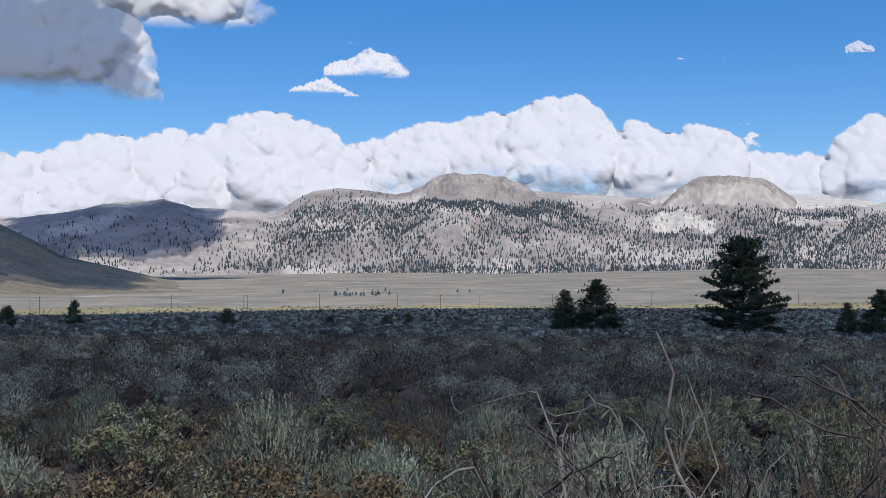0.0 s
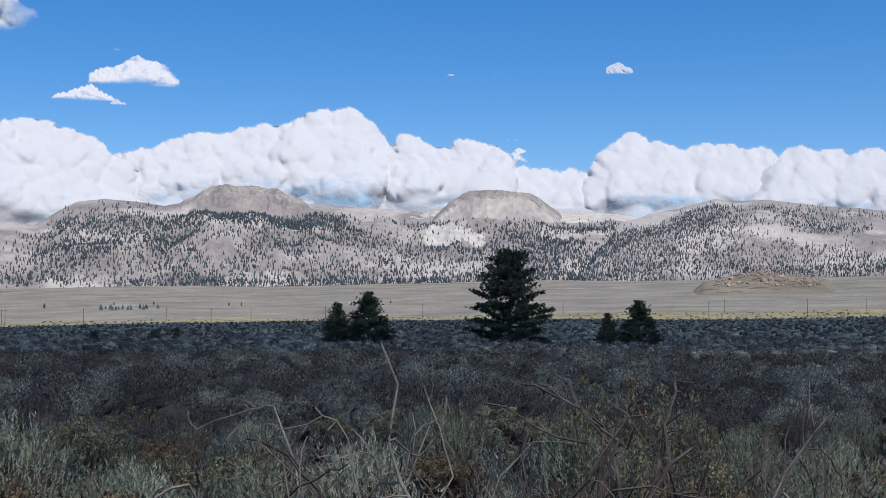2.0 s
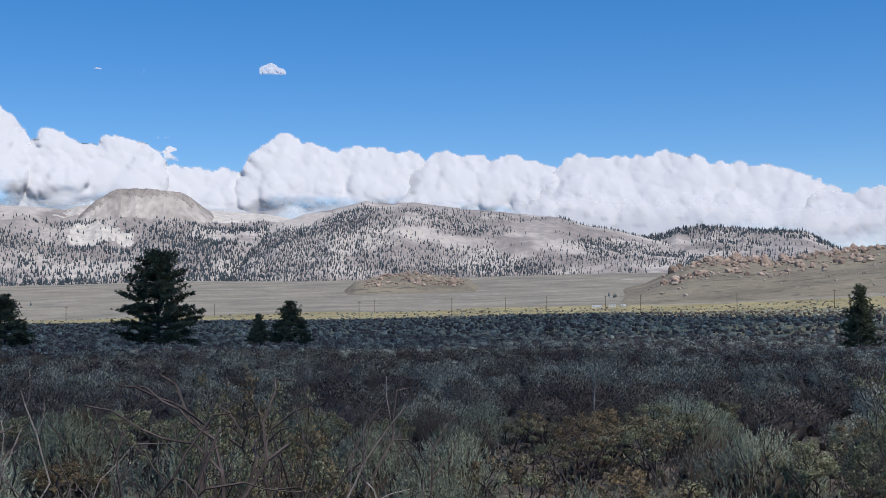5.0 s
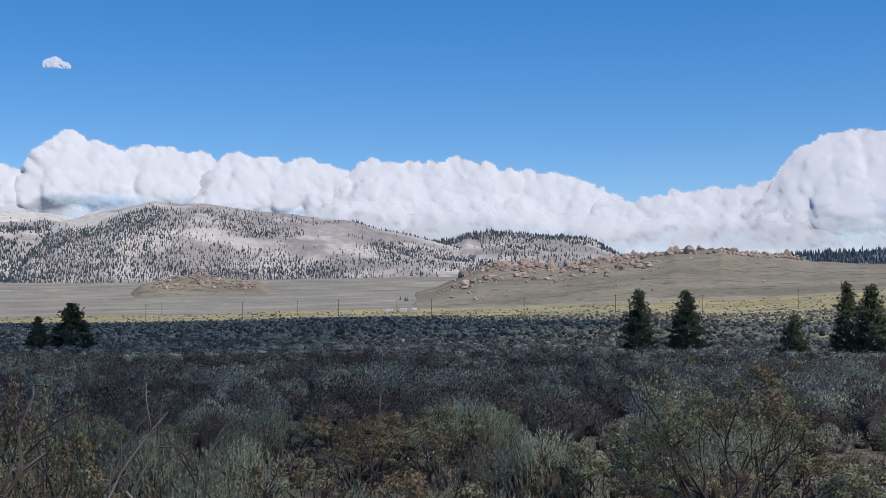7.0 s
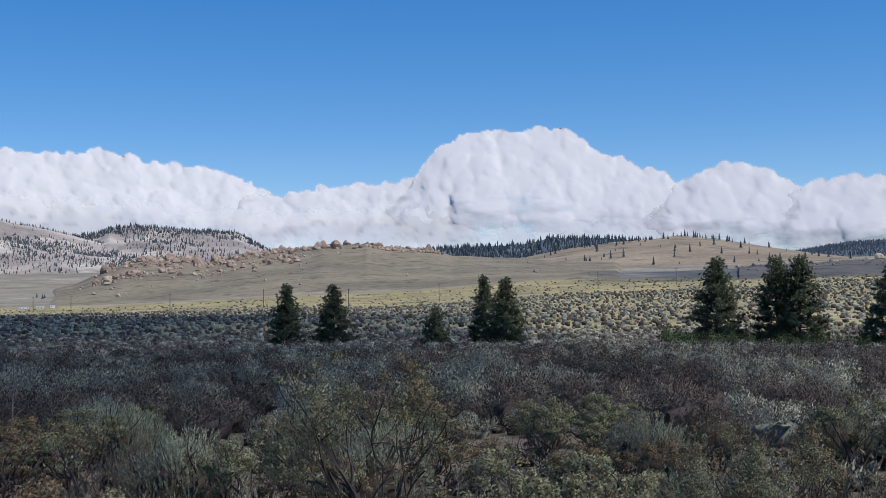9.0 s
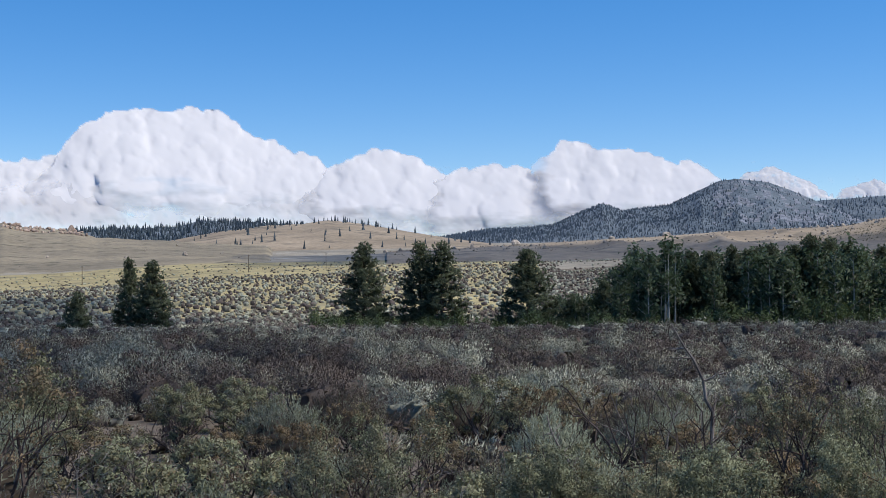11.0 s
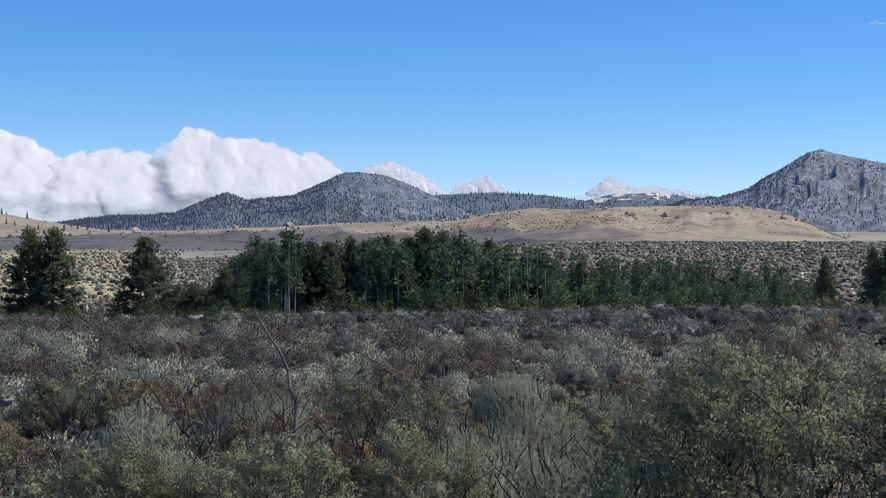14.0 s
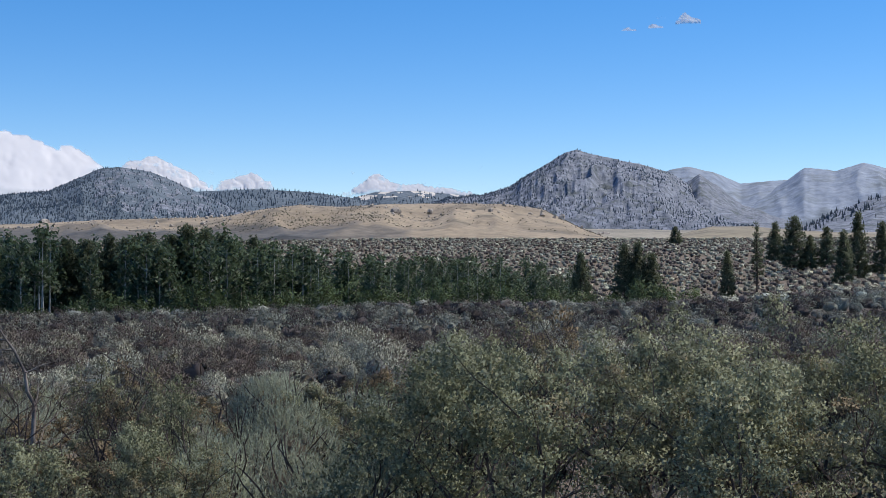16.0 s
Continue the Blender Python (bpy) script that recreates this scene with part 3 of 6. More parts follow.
dark_moraine = mountain(
    "dark_moraine", "low dark sagebrush moraine", [(106.3, 0.8), (107.4, 1.04), (109.1, 1.47), (110.9, 1.46), (113.1, 1.26), (115, 1.15), (118, 1.0), (122, 0.9)],
    800, 1100, scrub_slope, n_a=100, n_s=20, power=0.8, gully=0.05, jag=0.01, seed=79)


def crater_trees(a, s, clump):
    low = 0.38 * step(s, 0.0, 0.05) * (1 - step(s, 0.45, 0.75)) * step(clump, 0.35, 0.55)
    thick = 0.9 * band(a, -1.8, 5.5, 1.0) * band(s, 0.6, 0.74, 0.04) + 0.55 * band(a, -7.5, -1, 1.0) * band(s, 0.15, 0.8, 0.15)
    mid = 0.5 * band(a, 3.5, 10, 1.0) * band(s, 0.45, 0.75, 0.1) * step(clump, 0.4, 0.55)
    bare = band(a, 9.4, 12.0, 0.3) * band(s, 0.4, 0.6, 0.02)
    edge = 1.6 * (1 - step(s, 0.03, 0.06)) * step(a, -6, -2)
    left = 1 - 0.75 * (1 - step(a, -9, -7)) * step(s, 0.1, 0.4)
    top = 1 - 0.97 * step(s, 0.76, 0.84) * (1 - 0.6 * band(a, -7.2, -2.5, 0.6))
    return (np.clip((low + thick + mid) * left * (1 - bare) + edge, 0, 1) * 0.6 + 0.03 * step(a, -9, -7) + 0.4 * band(a, -1.8, 5.5, 1.0) * band(s, 0.58, 0.74, 0.04) + 0.3 * band(a, 14, 21, 1.5) * band(s, 0.02, 0.7, 0.2) * step(clump, 0.4, 0.5)) * top


woods("crater_trees", "scattered dark conifers on pumice slopes", craters, 15000, crater_trees, 6, 11, 101, 0.25)
woods("ridge_trees", "scattered dark conifers on the pumice ridge", ridge, 11500,
      lambda a, s, c: 0.9 * step(a, 17.2, 19) * (1 - step(a, 22.5, 25)) * (1 - step(s, 0.55, 0.85)) + 0.5 * step(c, 0.45, 0.6) * (1 - step(s, 0.6, 0.95)) * (1 - step(a, 33, 36) * 0.3)
      + 0.28 * step(c, 0.3, 0.5) * (1 - step(s, 0.75, 0.98)) + 1.0 * (1 - step(s, 0.06, 0.12)) * (1 - step(a, 31, 34)) + 0.8 * (s > 0.96) * (a > 32), 5, 9, 102)
woods("mesa_trees", "dark conifers along the mesa rim", mesa, 2600, lambda a, s, c: 0.95 * step(s, 0.7, 0.8) + 0.35 * step(c, 0.42, 0.6), 7, 12, 103)
woods("ridge_wood", "dense dark conifer wood", dark_woods, 2600, lambda a, s, c: 0.8 + 0 * a, 9, 15, 104)
woods("hill_trees", "scattered pines on the grassy hill", grass_hill, 300,
      lambda a, s, c: 0.5 * band(a, 57, 67, 0.5) * step(s, 0.92, 0.97) + 0.5 * step(s, 0.85, 0.95) * step(c, 0.4, 0.6) + 0.03, 8, 13, 105)
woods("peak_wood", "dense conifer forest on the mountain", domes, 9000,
      lambda a, s, c: 0.9 * (1 - step(a, 80.5, 82.5) * 0.75 * step(s, 0.1, 0.3)), 4, 7, 106, 0.3, hazed_conifer)
woods("far_wood", "distant conifer forest", far_ridge, 1500, lambda a, s, c: 0.6 + 0 * a, 7, 11, 107, 0.2, hazed_conifer)
woods("bald_wood", "distant conifer forest with clearings", far_bald, 900, lambda a, s, c: 0.6 * (1 - step(s, 0.75, 0.8) * 0.9), 7, 11, 108, 0.2, hazed_conifer)
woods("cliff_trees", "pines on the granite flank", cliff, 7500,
      lambda a, s, c: 0.6 * (1 - step(a, 101.5, 103)) * step(s, 0.1, 0.3) + 0.5 * step(c, 0.4, 0.58) * (1 - step(s, 0.8, 1.0)) + 0.1, 2.5, 6, 109, 0.26, hazed_conifer)
woods("granite_hill_trees", "dark brush and pines on the granite hill", right_hill, 500, lambda a, s, c: 0.5 * step(c, 0.42, 0.6), 4, 8, 110)


# ---- clouds ----
def ico(level):
    bm = bmesh.new()
    bmesh.ops.create_icosphere(bm, subdivisions=level, radius=1.0)
    bm.verts.ensure_lookup_table()
    v = np.array([w.co[:] for w in bm.verts])
    f = np.array([[w.index for w in p.verts] for p in bm.faces])
    bm.free()
    return v, f


ICO = {k: ico(k) for k in (1, 2)}


def blur(g, times):
    for _ in range(times):
        p = np.pad(g, 1, mode="edge")
        g = (p[:-2, 1:-1] + p[2:, 1:-1] + p[1:-1, :-2] + p[1:-1, 2:] + 2 * p[1:-1, 1:-1]) / 6
    return g


def cumulus(label, a0, a1, base, tops, r=4600.0, seed=1, cell=0.07, fade=0.32, cover=1.0, edge=0.5, big=1.0, slope=None):
    """A heaped cloud between two bearings: swellings upon swellings merged into one skin under the line of its tops.
    Its base thins out over the share fade of its height."""
    g = np.random.default_rng(seed)
    if base < 5 and a1 - a0 > 5:
        pad = 0.12 * (a1 - a0)
        a0, a1 = a0 - pad, a1 + pad
    mid = (a0 + a1) / 2
    if slope is None:
        slope = 0.4 + 0.75 * float(step(mid, 10, 75))
    lee = float(step(mid, 15, 60))
    du = r * radians(cell)
    low, high = r * math.tan(radians(base)), r * math.tan(radians(max(p[1] for p in tops) + 0.3))
    half = r * radians((a1 - a0) / 2)
    u, h = np.arange(-half, half + du, du), np.arange(low, high + du, du)
    uu, hh = np.meshgrid(u, h, indexing="ij")

    def crest(at):
        t = r * np.tan(np.radians(crest_curve(tops, mid + np.degrees(at / r))))
        return low + (t - low) * np.sqrt(np.clip(1 - (1 - np.clip((1 - np.abs(at) / half) / 0.2, 0, 1)) ** 2, 0, 1))

    line = crest(u)
    top = np.repeat(line[:, None], len(h), 1)
    peak = high - low
    brow = r * math.tan(radians(8.5)) if base < 5 else high
    balls = []
    n = max(5, int((a1 - a0) * 4.5 * big))
    for k in range(n):
        a = -half + 2 * half * (k + g.uniform(0, 1)) / n * 0.98
        tall = float(np.interp(a, u, line)) - low
        rad = max(min(tall * g.uniform(0.16, 0.34), half * 0.4, peak * 0.3), 0.04 * peak)
        share = 1.0 if k % 3 == 0 else g.uniform(0.35, 0.95)
        c = low + max(tall - rad * 1.22, 0) * share
        balls.append((a, c, (1 - share) * 0.5 * tall + g.uniform(-0.2, 0.3) * rad, rad, 0))
    k = 0
    while k < len(balls):
        a, c, w, rad, level = balls[k]
        k += 1
        if level > 2 or rad < 9:
            continue
        for _ in range((9, 5, 3)[level]):
            d = unit(g.normal(0, 1, 3) * [1, 0.9, 0.6] + [0, 0.35, 0.45])
            small = rad * g.uniform(0.26, 0.48)
            p = np.array([a, c, w]) + d * (rad - small * 0.35)
            if abs(p[0]) < half - small and low < p[1] < np.interp(p[0], u, line) - small * 0.8:
                balls.append((*p, small, level + 1))
    at = np.stack([uu / 60, hh / 60, np.full_like(uu, seed)], -1)
    su = uu + (fbm(at, 3, seed) - 0.5) * 26
    sh = hh + (fbm(at + 31, 3, seed + 7) - 0.5) * 22
    front = np.full(uu.shape, -1e6)
    for a, c, w, rad, level in balls:
        i0, i1 = np.searchsorted(u, (a - rad - 16, a + rad + 16))
        j0, j1 = np.searchsorted(h, (c - rad - 14, c + rad + 14))
        box = (slice(i0, i1), slice(j0, j1))
        d2 = rad * rad - (su[box] - a) ** 2 - (sh[box] - c) ** 2
        front[box] = np.maximum(front[box], np.where(d2 > 0, w + np.sqrt(np.maximum(d2, 0)), -1e6))
    mask = np.flip(np.maximum.accumulate(np.flip(front > -1e5, 1), 1), 1)
    front = np.maximum(front, np.where(mask, 0.42 * (top - hh) - 0.05 * peak, -1e6))
    depth = np.where(mask, front, 0.0)
    near, share = blur(depth * mask, 16), blur(mask.astype(float), 16)
    depth = np.where(mask, depth, np.where(share > 1e-3, near / np.maximum(share, 1e-3), depth[mask].mean()))
    depth = depth + fbm(np.stack([uu / 22, hh / 22, depth / 22], -1), 4, seed + 6) * 9

    def skin(d):
        rr = r - d * (0.6 - 0.28 * lee) - slope * (brow - hh)
        ar = np.radians(mid) + uu / r
        return np.stack([rr * np.sin(ar), rr * np.cos(ar), hh * rr / r + EYE], -1)

    def facing(d):
        p = skin(d)
        return unit(np.cross(np.gradient(p, axis=0), np.gradient(p, axis=1)))

    v = skin(blur(depth, 1))
    nor = facing(blur(depth, 1)) * (0.85 - 0.35 * lee) + facing(blur(depth, 8)) * 0.45
    nor = unit(nor * np.sign(-(nor * v).sum(-1, keepdims=True)) + np.array([0, 0, 0.22]))
    back = -unit(v * [1, 1, 0])
    nor = unit(nor + back * np.clip(0.25 - (nor * back).sum(-1, keepdims=True), 0, None))
    streak = fbm(np.stack([uu / 120, hh / 40, np.full_like(uu, seed + 0.3)], -1), 4, seed + 1)
    rim = blur(mask.astype(float), 2)
    lift = np.clip((hh - low) / np.maximum(top - low, 1), 0, 1.2)
    shred = fbm(np.stack([uu / 30, hh / 22, np.full_like(uu, seed + 0.7)], -1), 4, seed + 8)
    alpha = step(rim + edge * (shred - 0.5) * 1.6, 0.3, 0.3 + 0.7 * max(edge, 0.25))
    ends = step(half - np.abs(uu) + 160 * (streak - 0.5), 0, min(0.22 * half, 120))
    alpha = cover * np.clip(alpha * step(lift + 1.3 * fade * (streak - 0.5), 0.02, fade + 0.02) * (ends if fade else 1), 0, 1)
    f = quads(*uu.shape)
    f = f[(alpha.ravel()[f] > 0.01).any(1)]
    inner = quads(*v[::4, ::4].shape[:2])
    inner = inner[(alpha[::4, ::4].ravel()[inner] > 0.97).all(1)]
    rb = np.full(uu[::4, ::4].shape, r + 30.0)
    ar = np.radians(mid) + uu[::4, ::4] / r
    vb = np.stack([rb * np.sin(ar), rb * np.cos(ar), hh[::4, ::4] * rb / r + EYE], -1)
    nb = -nor[::4, ::4] * [1, 1, 0] + [0, 0, 0.3]
    verts = np.concatenate([v.reshape(-1, 3), vb.reshape(-1, 3)])
    nors = np.concatenate([nor.reshape(-1, 3), unit(nb).reshape(-1, 3)])
    tone = np.concatenate([alpha.ravel(), alpha[::4, ::4].ravel()])
    f = np.concatenate([f, inner + v.shape[0] * v.shape[1]])
    used = np.unique(f)
    index = np.zeros(len(verts), np.int64)
    index[used] = np.arange(len(used))
    mesh = make_mesh("cumulus_cloud", verts[used], index[f], cloud_white, True, tone[used], nors[used])
    return tagged(new("cumulus_cloud", mesh), label, "cloud", "clouds in the sky", "structure")


haze_bank = "pale layered cloud low on the horizon"
cumulus(haze_bank, -25, 34, 1.2, [(-25, 3.6), (-12, 4.5), (-8, 4.5), (-6, 4.6), (-2, 4.8), (8, 4.9), (14, 4.6), (22, 4.6), (34, 4.3)], 4715, 90, cell=0.16, fade=0.4, cover=0.7, edge=0.9, big=0.5)
cumulus(haze_bank, 32, 82, 0.6, [(32, 4.6), (44, 3.9), (52, 4.1), (60, 4.0), (70, 3.6), (78, 3.8), (82, 3.0)], 4715, 91, cell=0.16, fade=0.4, cover=0.7, edge=0.9, big=0.5)
bank = "white heaped cumulus cloud with a grey base"
cumulus(bank, -23, -12.5, 1.8, [(-23, 6.0), (-19, 5.5), (-17.6, 5.7), (-15.5, 5.6), (-12.5, 4.6)], 4757, 1)
cumulus(bank, -18.4, -8.5, 2.0, [(-18.4, 5.2), (-16.8, 6.2), (-15.6, 6.6), (-14, 6.3), (-12.6, 6.8), (-11, 6.4), (-9.6, 5.8), (-8.5, 5.0)], 4764, 2)
cumulus(bank, -12.8, -3.2, 2.2, [(-12.8, 5.2), (-11.5, 6.6), (-10, 7.2), (-9, 7.75), (-7, 7.6), (-5.6, 7.0), (-4.6, 6.3), (-3.2, 5.4)], 4751, 3)
cumulus(bank, -16, -7.9, 1.8, [(-16, 4.3), (-13, 4.7), (-11, 4.8), (-9, 4.5), (-7.9, 3.5)], 4758, 4)
cumulus(bank, -4.8, 9.0, 3.8, [(-4.8, 6.2), (-2.5, 6.8), (-1, 7.3), (0.5, 7.3), (1.6, 7.8), (3, 7.9), (4, 8.4), (5.2, 8.6), (6.3, 8.5), (7.1, 7.9), (8, 6.9), (9, 5.7)], 4765, 5)
cumulus(bank, 7.6, 13.9, 3.6, [(7.6, 5.8), (8.6, 7.5), (9.4, 7.4), (10.6, 6.9), (11.6, 7.3), (12.6, 7.2), (13.4, 6.5), (13.9, 5.4)], 4752, 6)
cumulus(bank, 12.5, 18.6, 3.2, [(12.5, 5.6), (14.5, 6.0), (15.6, 5.7), (17, 5.9), (18.6, 4.8)], 4759, 7)
cumulus(bank, 17.0, 26.0, 3.5, [(17, 5.2), (18, 6.6), (19.2, 7.55), (20.0, 7.2), (21.2, 6.9), (22.2, 6.7), (23.2, 7.1), (24.2, 6.9), (25.2, 6.6), (26, 5.6)], 4766, 8)
cumulus(bank, 25.2, 33, 3.2, [(25.2, 5.8), (26.4, 6.6), (27.4, 6.7), (29, 6.4), (30.4, 6.5), (31.4, 6.1), (33, 4.8)], 4753, 9)
cumulus(bank, 31.9, 45, 2.4, [(31.9, 5.6), (32.6, 6.6), (34, 6.3), (36, 6.5), (37.6, 6.7), (38.6, 6.2), (40.6, 5.9), (42.5, 5.6), (44, 5.0), (45, 4.3)], 4760, 10)
cumulus(bank, 43.4, 53, 2.0, [(43.4, 4.6), (45, 4.5), (46.6, 5.1), (48, 4.9), (49.6, 5.2), (51.4, 5.4), (53, 4.8)], 4767, 11)
cumulus(bank, 51, 63.8, 2.1, [(51, 4.6), (52.0, 5.7), (52.9, 6.9), (53.6, 7.5), (54.3, 7.6), (55.6, 7.3), (56.8, 7.7), (57.8, 7.6), (59.2, 6.7), (61, 6.0), (62.6, 5.4), (63.8, 4.4)], 4754, 12)
cumulus(bank, 62.8, 69.8, 1.7, [(62.8, 4.2), (64, 5.2), (65.4, 5.8), (66.8, 5.6), (68, 5.0), (69.8, 4.2)], 4761, 13)
cumulus(bank, 68.4, 75, 1.7, [(68.4, 4.4), (70, 4.9), (71.6, 5.1), (73, 4.7), (75, 4.6)], 4768, 14)
cumulus(bank, 73.4, 81.4, 2.0, [(73.4, 5.2), (74.2, 6.0), (75.2, 6.0), (76.5, 5.6), (77.6, 5.7), (79, 5.0), (80, 5.1), (81.4, 4.2)], 4755, 15)
cumulus("small ragged white cloud behind the peak", 82.2, 86.6, 3.0, [(82.2, 4.3), (83.2, 4.6), (84.4, 4.4), (85.5, 3.8), (86.6, 3.2)], 4700, 16, cell=0.03, fade=0.3, edge=0.8, big=3.0, slope=0.6)
cumulus("small ragged white cloud over the ridge", 86.2, 89.2, 3.0, [(86.2, 3.4), (87.4, 3.8), (88.1, 4.0), (89.2, 3.3)], 4700, 17, cell=0.03, fade=0.3, edge=0.8, big=3.0, slope=0.6)
cumulus("small ragged white cloud over the ridge", 92.4, 98.6, 2.8, [(92.4, 3.1), (93.6, 4.0), (94.4, 3.6), (95.6, 3.5), (97, 3.3), (98.6, 3.0)], 4700, 18, cell=0.03, fade=0.3, edge=0.8, big=3.0, slope=0.6)
high = "high white cumulus cloud with a grey underside"
cumulus(high, -27, -7.7, 11.1, [(-27, 15.5), (-12, 15.2), (-10, 14.4), (-7.7, 13)], 2200, 19, cell=0.09, fade=0.16, edge=0.5, big=0.6, slope=0.1)
cumulus(high, -27, -12.9, 7.9, [(-27, 13.4), (-19, 13.2), (-15.5, 12.6), (-14.2, 11.4), (-12.9, 9.8)], 2150, 20, cell=0.09, fade=0.16, edge=0.5, big=0.6, slope=0.1)
cumulus("small flat-based white cloud", -5.7, -1.6, 9.3, [(-5.7, 9.8), (-4.4, 10.2), (-3.5, 10.75), (-2.4, 10.4), (-1.6, 9.9)], 4000, 21, cell=0.03, fade=0.3, edge=0.8, big=3.0, slope=0.6)
cumulus("small flat-based white cloud", -7.2, -4.4, 8.6, [(-7.2, 8.9), (-5.6, 9.3), (-4.4, 8.8)], 3800, 22, cell=0.03, fade=0.3, edge=0.8, big=3.0, slope=0.6)
cumulus("small puff of white cloud", 13.2, 14.6, 6.0, [(13.2, 6.3), (14, 6.95), (14.6, 6.3)], 4000, 24, cell=0.03, fade=0.3, edge=0.8, big=3.0, slope=0.6)


for k, (a, e, w) in enumerate(((18.7, 10.35, 1.0), (105.4, 10.5, 0.6), (106.7, 10.6, 0.65), (108.1, 10.8, 0.95), (10.8, 10.2, 0.35), (12.9, 10.1, 0.6), (-4.3, 8.6, 0.6))):
    cumulus("small wisp of white cloud in the blue sky", a - w * 0.6, a + w * 0.6, e - w * 0.22, [(a - w * 0.6, e), (a - w * 0.1, e + w * 0.3), (a + w * 0.2, e + w * 0.1), (a + w * 0.6, e + w * 0.05)],
            3900, 700 + k, cell=0.02, fade=0.2, cover=0.75, edge=0.9, big=7.0, slope=0.5)


def overhead_cloud(outline, height=900.0, seed=50, cell=30.0, thick=150.0, skin=None):
    """A broad cumulus between the sun and a stretch of ground, given by its shadow's outline on the ground."""
    o = np.array(outline, float)
    shift = np.array(sun_way) * height / sun_way.z
    lo, hi = o.min(0) - 60, o.max(0) + 60
    xx, yy = np.meshgrid(np.arange(lo[0], hi[0], cell), np.arange(lo[1], hi[1], cell), indexing="ij")
    wx = xx + (fbm(xyz(xx / 130, yy / 130, seed), 4, seed) - 0.5) * 110
    wy = yy + (fbm(xyz(xx / 130, yy / 130, seed + 9.5), 4, seed) - 0.5) * 110
    inside = np.zeros(xx.shape, bool)
    for (x0, y0), (x1, y1) in zip(o, np.roll(o, -1, 0)):
        cross = (y0 > wy) != (y1 > wy)
        inside ^= cross & (wx < (x1 - x0) * (wy - y0) / (y1 - y0 + 1e-9) + x0)
    dome = blur(inside.astype(float), 10) * inside
    top = height + thick * dome * (0.6 + 0.8 * fbm(xyz(xx / 90, yy / 90, seed), 4, seed + 2)) + 4
    low = height - 25 * dome * fbm(xyz(xx / 110, yy / 110, seed + 4.4), 3, seed)
    f = quads(*xx.shape)
    f = f[inside.ravel()[f].all(1)]
    v = np.concatenate([np.stack([xx + shift[0], yy + shift[1], top], -1).reshape(-1, 3), np.stack([xx + shift[0], yy + shift[1], low], -1).reshape(-1, 3)])
    f = np.concatenate([f[:, ::-1], f + xx.size])
    used = np.unique(f)
    index = np.zeros(len(v), np.int64)
    index[used] = np.arange(len(used))
    return tagged(new("cumulus_cloud", make_mesh("cumulus_cloud", v[used], index[f], skin or cloud_thin, True)),
                  "broad thin cumulus cloud overhead shading the ground", "cloud", "clouds in the sky", "structure")


def polar(*points):
    return [(r * math.sin(radians(a)), r * math.cos(radians(a))) for a, r in points]


overhead_cloud(polar((-40, 690), (-20, 720), (0, 710), (15, 600), (25, 600), (35, 650), (45, 520), (52, 470), (58, 420), (63, 290), (66, 0.1), (250, 200), (290, 500)), 900, 50)
overhead_cloud(polar((61, 300), (68, 210), (80, 210), (100, 200), (125, 170), (160, 220), (200, 300), (250, 200), (50, 20)), 960, 52, skin=cloud_veil)
overhead_cloud(polar((-27, 1700), (-13.5, 1750), (-13, 2450), (-27, 2500)), 1100, 61, 40.0)
overhead_cloud(polar((-19.5, 2950), (-14, 2900), (-10.4, 3050), (-9.6, 3250), (-10, 3800), (-19.5, 3800)), 1100, 71, 40.0)
overhead_cloud(polar((60, 900), (72, 850), (96, 820), (95, 1020), (84, 1150), (72, 1350), (60, 1400)), 1000, 81, 40.0, skin=cloud_haze)


# ---- plants ----
def tube(b, points, radii, sides=5, tone=0.5):
    p = np.asarray(points, float)
    n = len(p)
    d = np.gradient(p, axis=0)
    d /= np.linalg.norm(d, axis=1, keepdims=True) + 1e-9
    ref = np.where(np.abs(d[:, 2:3]) > 0.9, np.array([[1.0, 0, 0]]), np.array([[0, 0, 1.0]]))
    s = np.cross(d, ref)
    s /= np.linalg.norm(s, axis=1, keepdims=True) + 1e-9
    t = np.cross(d, s)
    ang = np.linspace(0, 2 * np.pi, sides, endpoint=False)
    ring = (p[:, None] + np.asarray(radii)[:, None, None] * (np.cos(ang)[None, :, None] * s[:, None] + np.sin(ang)[None, :, None] * t[:, None]))
    f = []
    for i in range(n - 1):
        for k in range(sides):
            a, c = i * sides + k, i * sides + (k + 1) % sides
            f += [(a, c, c + sides), (a, c + sides, a + sides)]
    b.add(ring.reshape(-1, 3), f, tone)


def branch(b, g, start, way, length, radius, depth, tips, wander=0.35, up=0.12, sides=5, kids=(2, 4), thin=0.62):
    """A crooked limb with side limbs; the points along the thin ends go into tips."""
    n = 5
    pts, d = [np.array(start, float)], np.array(way, float)
    for _ in range(n):
        d = d + g.normal(0, wander, 3) * 0.5 + np.array([0, 0, up])
        d /= np.linalg.norm(d)
        pts.append(pts[-1] + d * length / n)
    tube(b, pts, np.linspace(radius, radius * 0.45, n + 1), sides if depth > 1 else 3)
    if depth <= 1:
        tips.extend((pts[2], pts[3], pts[4], pts[5]))
    if depth > 0:
        for _ in range(g.integers(*kids)):
            k = g.integers(2, n + 1)
            side = g.normal(0, 1, 3)
            side[2] = abs(side[2]) * 0.5
            w = d * 0.7 + side / np.linalg.norm(side) * 0.8
            branch(b, g, pts[k], w / np.linalg.norm(w), length * g.uniform(0.5, 0.8), radius * thin * (1 - 0.08 * k), depth - 1, tips, wander, up, sides, kids, thin)


